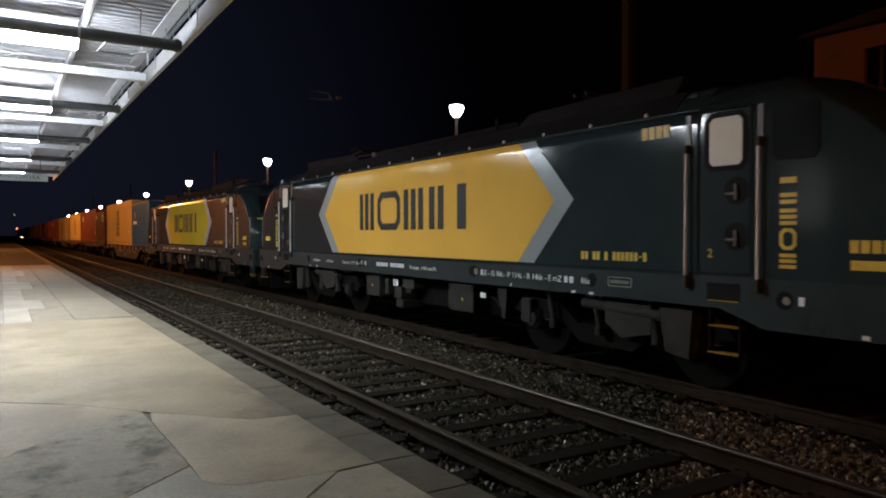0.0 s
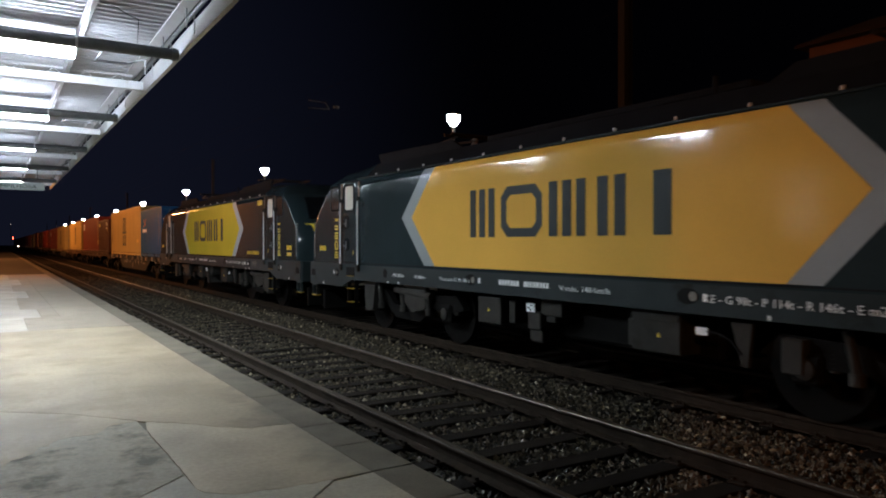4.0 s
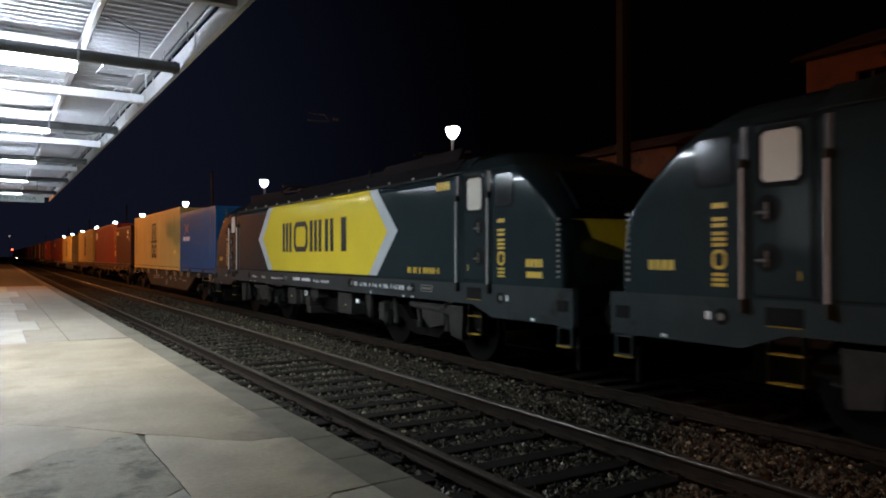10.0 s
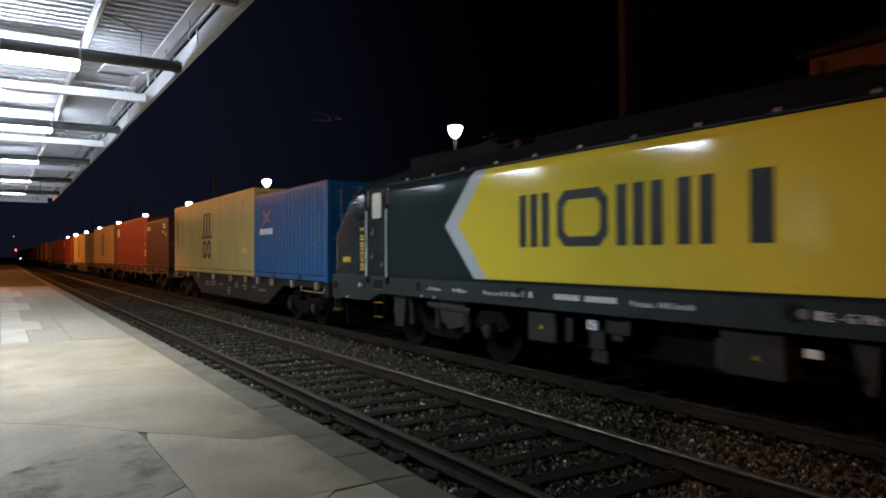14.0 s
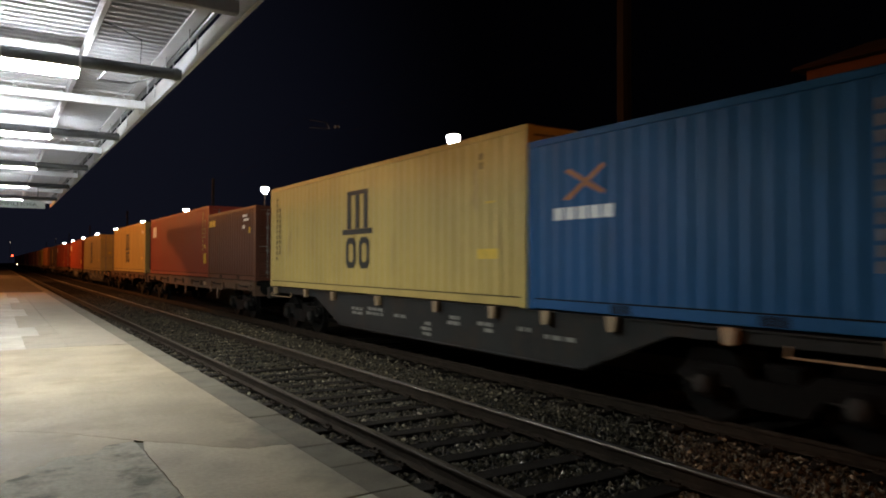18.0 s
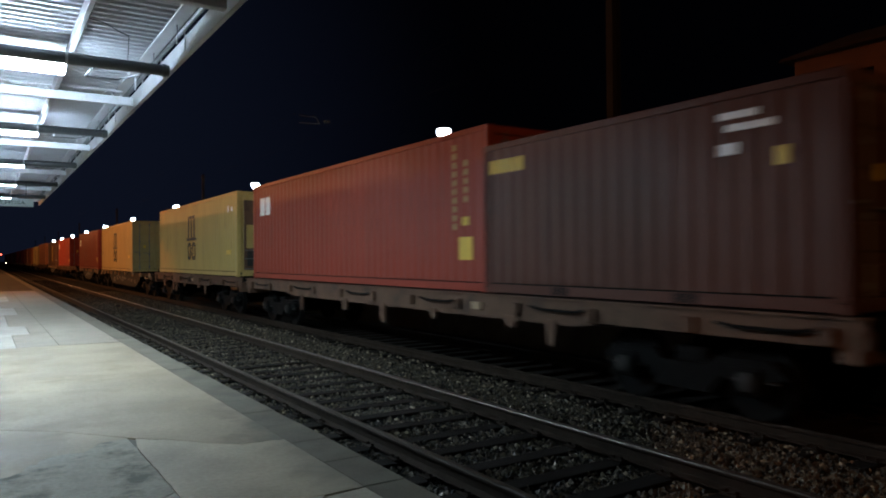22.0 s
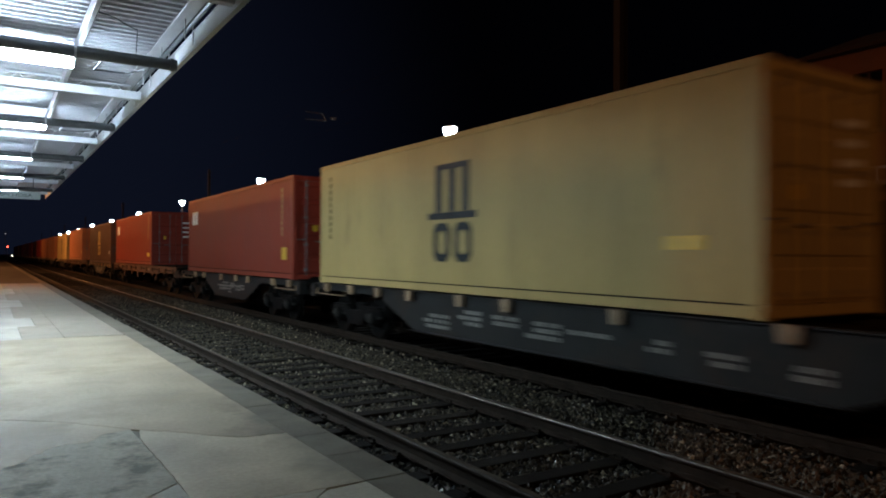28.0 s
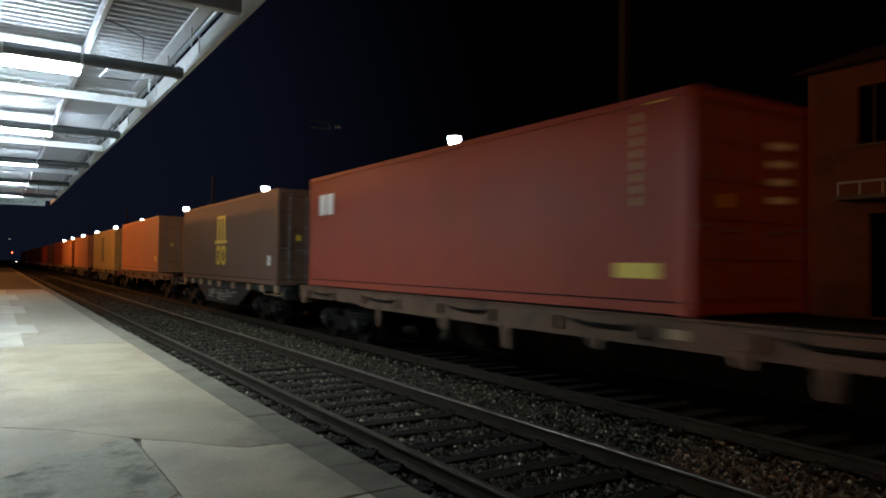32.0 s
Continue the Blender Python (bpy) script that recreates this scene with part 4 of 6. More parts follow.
    arrow_piece(tip, shoulder, 0.004, arrow, "arrow_border", "grey arrow-ended border")
    arrow_piece(tip_in, shoulder_in, 0.008, panel, "arrow_panel", "yellow arrow-ended livery panel")
    wordmark(lo, INK, X - 0.008, 2.24, -2.17, 1.87 + Z, 2.655 + Z)
    # highlight strip of the cantrail: a thin gutter rail
    part("gutter", Shape().box(X + 0.01, X + 0.06, -6.7, 6.7, 3.185 + Z, 3.21 + Z, 0.006), GREEN_SILL, lo)
    for e in (-1, 1):
        cab(lo, e, Z, HW)
    # roof gear
    for e in (-1, 1):
        part("roof_fairing", Shape().prism([(e * 2.9, 3.45 + Z), (e * 6.1, 3.45 + Z), (e * 6.25, 3.70 + Z), (e * 5.9, 3.70 + Z), (e * 3.3, 3.66 + Z)], 0, -1.16, -1.10), ROOF_DARK, lo, "inclined roof fairing")
        part("roof_fairing", Shape().prism([(e * 2.9, 3.45 + Z), (e * 6.1, 3.45 + Z), (e * 6.25, 3.70 + Z), (e * 5.9, 3.70 + Z), (e * 3.3, 3.66 + Z)], 0, 1.10, 1.16), ROOF_DARK, lo)
        pan = part("pantograph", Shape().tube((-0.8, e * 3.9, 3.88 + Z), (0.8, e * 3.9, 3.88 + Z), 0.03, 8), MAST, lo, "folded pantograph")
        part("contact_strip", Shape().tube((-0.8, e * 4.15, 3.88 + Z), (0.8, e * 4.15, 3.88 + Z), 0.03, 8), MAST, pan)
        for sg in (-0.5, 0.5):
            part("pantograph_arm", Shape().rod([(sg, e * 3.6, 3.72 + Z), (sg * 0.8, e * 5.4, 3.80 + Z), (sg * 1.2, e * 3.9, 3.86 + Z)], 0.025, 8), MAST, pan)
        for a in (-0.45, 0.45):
            part("insulator", Shape().lathe(2, (a, e * 3.6, 3.54 + Z), [(0, 0.05), (0.04, 0.08), (0.08, 0.05), (0.12, 0.08), (0.16, 0.05), (0.2, 0.08), (0.24, 0.04)], 12), INSUL, lo, smooth=True)
    part("roof_box", Shape().box(-0.9, 0.9, -2.6, 2.6, 3.55 + Z, 3.66 + Z, 0.03), ROOF_DARK, lo)
    part("horn", Shape().tube((-1.0, -2.2, 3.5 + Z), (-1.0, -2.2, 3.75 + Z), 0.03, 8), ROOF_DARK, lo)
    # writing on the sill
    def words(text, y, z, size, w=0.0):
        lettering(text, size, WHITE_INK, lo, Matrix.Translation((X - 0.004, y, z + Z)) @ NEAR_SIDE, "sill_lettering", width=w)
    words("V.máx. 140 km/h", 0.02, 1.105, 0.105, 0.98)
    words("KE - G 98t - P 114t - R 146t - E mZ", -2.42, 1.105, 0.125, 1.98)
    words("46t", -4.78, 1.105, 0.12, 0.19)
    words("Peso em O.M. 86 t", 3.22, 1.105, 0.10, 0.95)
    words("-19.50m-", 5.05, 1.105, 0.095, 0.52)
    words("-9.90m-", 4.18, 1.105, 0.095, 0.46)
    side_bars(lo, "label_bar", [(1.45 - 0.075 * k, 1.395 - 0.075 * k, 1.215, 1.295) for k in range(7)] + [(0.82 - 0.073 * k, 0.765 - 0.073 * k, 1.215, 1.295) for k in range(8)] + [(-4.45, -4.52, 1.20, 1.29), (-4.56, -4.64, 1.20, 1.29)], WHITE_INK, "small white marking", X - 0.001, 0.004)
    s = ring_shape(Shape(), X - 0.005, X, -5.72, -5.30, 1.20, 1.33, 0.016, 0.02)
    part("label_frame", s, STENCIL, lo)
    side_bars(lo, "label_bar", [(-5.35, -5.67, 1.245, 1.285)], STENCIL, "", X - 0.001, 0.004)
    digits = [(-4.80 - 0.0735 * k, -4.80 - 0.0735 * k - 0.054, 1.44 + Z, 1.55 + Z) for k in (0, 1, 3, 4, 6, 8, 9, 10, 11, 12, 13, 15)]
    side_bars(lo, "number_bar", digits + [(-5.835, -5.875, 1.485 + Z, 1.505 + Z)], YELLOW, "yellow number drawn as plain bars", X - 0.001, 0.004)
    side_bars(lo, "number_bar", [(-5.88 - 0.11 * k, -5.97 - 0.11 * k, 2.93 + Z, 3.08 + Z) for k in range(4)], YELLOW, "yellow number drawn as a plain bar", X - 0.001, 0.004)
    for y, plug in ((2.25, True), (-2.19, True), (-5.0, False), (5.36, False)):
        w = 0.15 if plug else 0.08
        oval = [(y + w * math.cos(k * 0.3927), 1.16 + Z + 0.095 * math.sin(k * 0.3927)) for k in range(16)]
        part("jack_socket", Shape().prism(oval, 0, X - 0.004, X + 0.04), BLACK, lo, "black oval socket in the sill")
        if plug:
            part("socket_plug", Shape().lathe(0, (X - 0.012, y - 0.075, 1.16 + Z), [(0, 0.052), (0.01, 0.058), (0.02, 0.058)], 14), STENCIL, lo, "pale round plug")
    side_bars(lo, "marker", [(2.02, 1.97, 1.21, 1.30), (-2.40, -2.45, 1.21, 1.30), (-3.2, -3.23, 1.07, 1.12), (-4.6, -4.68, 1.065, 1.10), (-4.95, -5.03, 1.065, 1.10), (4.75, 4.81, 1.07, 1.10), (5.2, 5.26, 1.07, 1.10)], WHITE_INK, "", X - 0.001, 0.004)
    # underfloor equipment
    for y0, y1, z0, z1, x in ((2.23, 1.59, 0.45, 0.90, -1.34), (0.88, 0.58, 0.47, 0.72, -1.36), (0.86, 0.56, 0.28, 0.46, -1.33), (0.64, 0.17, 0.69, 0.92, -1.30), (0.52, 0.30, 0.60, 0.69, -1.30), (-1.22, -1.99, 0.42, 0.92, -1.36), (-1.10, -1.21, 0.45, 0.80, -1.30), (1.45, 1.30, 0.50, 0.85, -1.28), (-3.23, -3.47, 0.41, 0.78, -1.30)):
        box = part("equipment_box", Shape().box(x, x + 0.5, y1, y0, z0 + Z, z1 + Z, 0.015), UNDER_GREY, lo, "dusty grey underfloor box")
        if y0 - y1 > 0.5:
            part("box_lid", Shape().box(x - 0.012, x, y1 + 0.03, y0 - 0.03, z1 - 0.10 + Z, z1 - 0.02 + Z, 0.004), UNDER_GREY, box)
            part("warning_mark", Shape().prism([(y1 + 0.30, z0 + 0.20 + Z), (y1 + 0.36, z0 + 0.20 + Z), (y1 + 0.33, z0 + 0.26 + Z)], 0, x - 0.004, x), YELLOW, box, "small yellow warning triangle")
    part("hanging_plate", Shape().prism([(-2.66, 0.90 + Z), (-2.92, 0.90 + Z), (-2.88, 0.42 + Z), (-2.80, 0.42 + Z)], 0, -1.34, -1.28), UNDER_GREY, lo)
    part("label_plate", Shape().box(-1.375, -1.361, 0.70, 0.89, 0.73 + Z, 0.86 + Z), WHITE_INK, lo, "white plate with dark marks")
    for dy, dz in ((0.74, 0.82), (0.82, 0.78), (0.77, 0.75)):
        part("plate_mark", Shape().box(-1.378, -1.374, dy, dy + 0.04, dz + Z, dz + 0.025 + Z), BLACK, lo)
    side_bars(lo, "white_tag", [(-2.20, -2.36, 0.71 + Z, 0.80 + Z)], WHITE_INK, "", -1.34, 0.012)
    part("tank", Shape().box(-1.0, 1.0, -2.3, 2.3, 0.35 + Z, 0.95 + Z, 0.05), GRIME_SHADE, lo)
    part("cable", Shape().rod([(-1.35, -2.36, 0.76 + Z), (-1.35, -2.52, 0.75 + Z), (-1.35, -2.68, 0.68 + Z), (-1.35, -2.80, 0.55 + Z)], 0.012, 6), BLACK, lo)
    for e in (-1, 1):
        c = e * 4.95
        bogie(lo, c, 3.0, 0.575, True)
        for d in (-1.0, 0.0, 0.95):
            part("damper", Shape().tube((-1.27, c + d, 0.60), (-1.27, c + d + 0.10, 1.02), 0.05, 10).tube((-1.27, c + d, 0.50), (-1.27, c + d, 0.62), 0.075, 10), UNDER_GREY, lo, smooth=True)
        part("sand_box", Shape().prism([(c - 0.95, 0.98), (c - 0.15, 0.98), (c - 0.15, 0.70), (c - 0.45, 0.52), (c - 0.95, 0.62)], 0, -1.33, -1.10), UNDER_GREY, lo)
        part("traction_rod", Shape().tube((-1.28, c - 1.1, 0.86), (-1.28, c + 0.3, 0.93), 0.07, 12), UNDER_GREY, lo, smooth=True)
        part("steps_box", Shape().prism([(e * 6.55, 0.98), (e * 6.05, 0.98), (e * 6.15, 0.45), (e * 6.5, 0.40)], 0, -1.36, -1.15), UNDER_GREY, lo)
    return lo


def cab(lo, e, Z, HW):
    """A driver's cab; e = -1 at the leading end, +1 at the trailing end."""
    X = -HW
    levels = [(1.31, 9.42, HW, 0.30), (1.8, 9.42, HW, 0.32), (2.26, 9.36, HW, 0.36), (2.55, 9.12, HW, 0.40), (2.9, 8.78, HW, 0.46), (3.05, 8.58, HW, 0.50), (3.12, 8.48, HW - 0.012, 0.52), (3.17, 8.40, HW - 0.032, 0.52), (3.23, 8.28, HW - 0.08, 0.5), (3.40, 7.95, HW - 0.28, 0.4), (3.50, 7.6, HW - 0.55, 0.3)]
    rings = []
    for z, yf, w, c in levels:
        pts = [(-w, 6.70), (-w, yf - c * 0.72 - 0.05), (-w, yf - c * 0.72), (-w + 0.006, yf - c * 0.64), (-w + 0.05, yf - c * 0.50), (-w + 0.34, yf - c * 0.16), (-0.6, yf), (0.6, yf), (w - 0.34, yf - c * 0.16), (w - 0.05, yf - c * 0.50), (w - 0.006, yf - c * 0.64), (w, yf - c * 0.72), (w, yf - c * 0.72 - 0.05), (w, 6.70)]
        rings.append([(x, e * y, z + Z) for x, y in pts])
    part("cab_shell", Shape().loft(rings), GREEN_BODY, lo, "dark green-grey rounded driver's cab", smooth=True)
    part("windscreen", Shape().add([(-1.12, e * 9.22, 2.46 + Z), (1.12, e * 9.22, 2.46 + Z), (1.02, e * 8.64, 3.06 + Z), (-1.02, e * 8.64, 3.06 + Z), (-1.12, e * 9.10, 2.42 + Z), (1.12, e * 9.10, 2.42 + Z), (1.02, e * 8.5, 3.02 + Z), (-1.02, e * 8.5, 3.02 + Z)],
                                   [(0, 1, 2, 3), (7, 6, 5, 4), (0, 4, 5, 1), (1, 5, 6, 2), (2, 6, 7, 3), (3, 7, 4, 0)]), DARK_GLASS, lo, "dark sloping windscreen")
    # yellow front band that dips to the middle
    band = []
    n = 13
    for k in range(n):
        u = -1 + 2 * k / (n - 1)
        x = u * (HW - 0.02)
        y = 9.36 - 0.36 * max(0, (abs(u) - 0.42) / 0.58) ** 1.6 + 0.10
        band.append((x, e * y, 2.30 + Z, 1.78 + 0.42 * abs(u) ** 1.5 + Z))
    v = [(x, y, z) for x, y, t, b in band for z in (t, b)] + [(x, y - e * 0.05, z) for x, y, t, b in band for z in (t, b)]
    f = []
    for k in range(n - 1):
        a, b = 2 * k, 2 * n + 2 * k
        f += [(a, a + 1, a + 3, a + 2), (b + 2, b + 3, b + 1, b), (a, a + 2, b + 2, b), (a + 1, b + 1, b + 3, a + 3)]
    f += [(0, 2 * n, 2 * n + 1, 1), (2 * n - 2, 2 * n - 1, 4 * n - 1, 4 * n - 2)]
    part("front_band", Shape().add(v, f), LEMON, lo, "yellow band across the nose", smooth=True)
    for k in range(12):
        z = 1.45 + 0.075 * k
        part("front_stud", Shape().box(X - 0.005, X + 0.04, e * 9.155 - 0.03, e * 9.155 + 0.03, z + Z, z + 0.034 + Z), STENCIL, lo)
    part("nose_beam", Shape().box(-HW + 0.02, HW - 0.02, min(e * 9.02, e * 9.50), max(e * 9.02, e * 9.50), 0.76 + Z, 1.30 + Z, 0.03), GREEN_SILL, lo, "grey-green buffer beam")
    part("beam_recess", Shape().box(X - 0.006, X + 0.06, min(e * 9.13, e * 9.36), max(e * 9.13, e * 9.36), 0.98 + Z, 1.14 + Z), BLACK, lo, "square black opening")
    fr = ring_shape(Shape(), X + 0.03, X + 0.10, min(e * 9.10, e * 9.40), max(e * 9.10, e * 9.40), 0.48 + Z, 0.77 + Z, 0.035, 0.02)
    part("footstep", fr, GREEN_SILL, lo)
    part("step_edge", Shape().box(X + 0.01, X + 0.14, min(e * 9.10, e * 9.40), max(e * 9.10, e * 9.40), 0.475 + Z, 0.50 + Z), STEP_YELLOW, lo, "yellow step edge")
    part("rail_guard", Shape().box(-1.2, 1.2, min(e * 9.2, e * 9.3), max(e * 9.2, e * 9.3), 0.12 + Z, 0.6 + Z, 0.02), GRIME_SHADE, lo)
    buffers(lo, e * 9.48, e * 0.55)
    for sg in (-1, 1):
        part("head_lamp", Shape().lathe(1, (sg * 0.95, e * 9.36, 1.62 + Z), [(0, 0.12), (e * 0.05, 0.12), (e * 0.07, 0.08)], 16), UNDER_GREY, lo, smooth=True)
    # cab door, recessed 2 cm with frame
    d0, d1 = 6.72, 7.42
    dm = (d0 + d1) / 2
    y0, y1 = sorted((e * d0, e * d1))
    door = part("cab_door", Shape().box(X - 0.008, X + 0.05, y0 + 0.03, y1 - 0.03, 1.36 + Z, 3.14 + Z, 0.01), GREEN_BODY, lo, "cab door with a pale window")
    seam = Shape()
    ring_shape(seam, X - 0.003, X + 0.02, y0, y1, 1.33 + Z, 3.17 + Z, 0.022, 0.04)
    part("door_seal", seam, BLACK, door)
    w0, w1 = sorted((e * 6.86, e * 7.30))
    part("window_seal", ring_shape(Shape(), X - 0.016, X - 0.004, w0 - 0.05, w1 + 0.05, 2.47 + Z, 3.12 + Z, 0.06, 0.08), BLACK, door)
    part("door_window", Shape().prism([(w0 + 0.05, 2.52 + Z), (w1 - 0.05, 2.52 + Z), (w1, 2.57 + Z), (w1, 3.02 + Z), (w1 - 0.05, 3.07 + Z), (w0 + 0.05, 3.07 + Z), (w0, 3.02 + Z), (w0, 2.57 + Z)], 0, X - 0.013, X), BLIND, door, "pale cream window")
    for z in (1.62, 2.12):
        c = e * 7.22
        part("handle_recess", Shape().lathe(0, (X - 0.012, c, z + 0.13 + Z), [(0, 0.155), (0.004, 0.155), (0.006, 0.13), (0.01, 0.12)], 20), BLACK, door, "round black handle recess", smooth=True)
        part("door_handle", Shape().tube((X - 0.03, c - 0.02, z + 0.10 + Z), (X - 0.03, c + 0.12, z + 0.10 + Z), 0.014, 8).tube((X - 0.03, c, z + 0.03 + Z), (X - 0.03, c, z + 0.2 + Z), 0.016, 8), POST, door, "pale angled door handle")
    # side window
    s0, s1 = sorted((e * 7.66, e * 8.10))
    part("side_window", Shape().prism([(s0 + 0.04, 2.56 + Z), (s1 - 0.04, 2.56 + Z), (s1, 2.6 + Z), (s1, 3.03 + Z), (s1 - 0.04, 3.07 + Z), (s0 + 0.04, 3.07 + Z), (s0, 3.03 + Z), (s0, 2.6 + Z)], 0, X - 0.006, X + 0.06), DARK_GLASS, lo, "dark cab side window")
    part("side_window_seal", ring_shape(Shape(), X - 0.009, X - 0.001, s0 - 0.03, s1 + 0.03, 2.53 + Z, 3.10 + Z, 0.035, 0.06), BLACK, lo)
    for yy in (6.58, 7.50):
        part("handrail", Shape().tube((X - 0.05, e * yy, 1.30 + Z), (X - 0.05, e * yy, 2.70 + Z), 0.017, 10), CHROME, lo, "steel handrail", smooth=True)
        part("rail_foot", Shape().box(X - 0.07, X, e * yy - 0.03, e * yy + 0.03, 1.16 + Z, 1.31 + Z, 0.01), UNDER_GREY, lo)
        part("rail_top", Shape().box(X - 0.07, X, e * yy - 0.03, e * yy + 0.03, 2.70 + Z, 2.80 + Z, 0.01), UNDER_GREY, lo)
        part("rail_channel", Shape().box(X - 0.012, X + 0.01, e * yy - 0.035, e * yy + 0.035, 2.80 + Z, 3.14 + Z), RAIL_MOUNT, lo, "steel mount above the handrail")
    # steps below the door
    q0, q1 = sorted((e * 6.86, e * 7.24))
    part("step_recess", Shape().box(X - 0.004, X + 0.08, q0 - 0.02, q1 + 0.02, 1.04 + Z, 1.24 + Z), BLACK, lo)
    for z in (1.035, 0.75, 0.45):
        part("step_edge", Shape().box(X - 0.008, X + 0.14, q0, q1, z + Z, z + 0.013 + Z), STEP_YELLOW, lo, "yellow step edge")
    for q in (q0, q1):
        part("step_hanger", Shape().box(X + 0.02, X + 0.10, q - 0.012, q + 0.012, 0.45 + Z, 0.98 + Z), GRIME_SHADE, lo)
    # upright wordmark, numbers
    u0, u1 = sorted((e * 7.72, e * 7.90))
    wordmark(lo, YELLOW, X - 0.001, u1, u0, 1.43 + Z, 2.40 + Z, upright=True, label="upright yellow wordmark drawn as plain bars")
    side_bars(lo, "number_bar", [(e * 8.62 + 0.19 - 0.10 * k, e * 8.62 + 0.11 - 0.10 * k, 1.60 + Z, 1.72 + Z) for k in range(4)], YELLOW, "yellow number drawn as a plain bar", X - 0.001, 0.004)
    if e < 0:
        side_bars(lo, "name_bar", [(e * 8.62 + 0.18, e * 8.62 - 0.18, 1.44 + Z, 1.53 + Z)], YELLOW, "small yellow name drawn as a plain bar", X - 0.001, 0.004)
    lettering("2" if e < 0 else "1", 0.14, YELLOW, lo, Matrix.Translation((X - 0.010, e * 6.88 + 0.03, 1.52 + Z)) @ NEAR_SIDE, "cab_number")
    part("jack_socket", Shape().lathe(0, (X - 0.004, e * 7.78, 1.10 + Z), [(0, 0.095), (0.004, 0.095), (0.006, 0.075), (0.05, 0.07)], 18), BLACK, lo, smooth=True)
    part("socket_plug", Shape().lathe(0, (X - 0.008, e * 7.80, 1.10 + Z), [(0, 0.042), (0.01, 0.046), (0.02, 0.046)], 14), STENCIL, lo)
    side_bars(lo, "marker", [(e * 7.96 + 0.03, e * 7.96 - 0.03, 1.06 + Z, 1.15 + Z), (e * 8.55, e * 8.62, 0.80 + Z, 0.84 + Z)], WHITE_INK, "", X - 0.001, 0.004)


loco_a = locomotive(12.10, AMBER, ARROW_GREY, 4.64, 4.24, 3.78, 3.40, "dark green electric locomotive with an amber arrow panel")
loco_b = locomotive(31.72, LEMON, ARROW_WHITE, 4.39, 3.96, 3.48, 3.10, "dark green electric locomotive with a lemon-yellow arrow panel")

# ---- containers ----
MESHES = {}


def corrugated(L, H, key, material):
    """The side of a container: trapezoid ribs from one post to the other, proud of the wall plane by up to 4 mm."""
    k = ("side", L, H, key)
    if k not in MESHES:
        s = Shape()
        pitch = 0.278
        a, b = 0.16, L - 0.16
        n = int((b - a) / pitch)
        p = (b - a) / n
        prof = []
        for i in range(n):
            y = a + i * p
            prof += [(y, 0.0), (y + p * 0.30, 0.0), (y + p * 0.52, 0.018), (y + p * 0.80, 0.018)]
        prof.append((b, 0.0))
        v = [(x, y, z) for y, x in prof for z in (0.16, H - 0.10)]
        s.add(v, [(2 * i, 2 * i + 1, 2 * i + 3, 2 * i + 2) for i in range(len(prof) - 1)])
        MESHES[k] = s.mesh("side_panel", material)
    return MESHES[k]


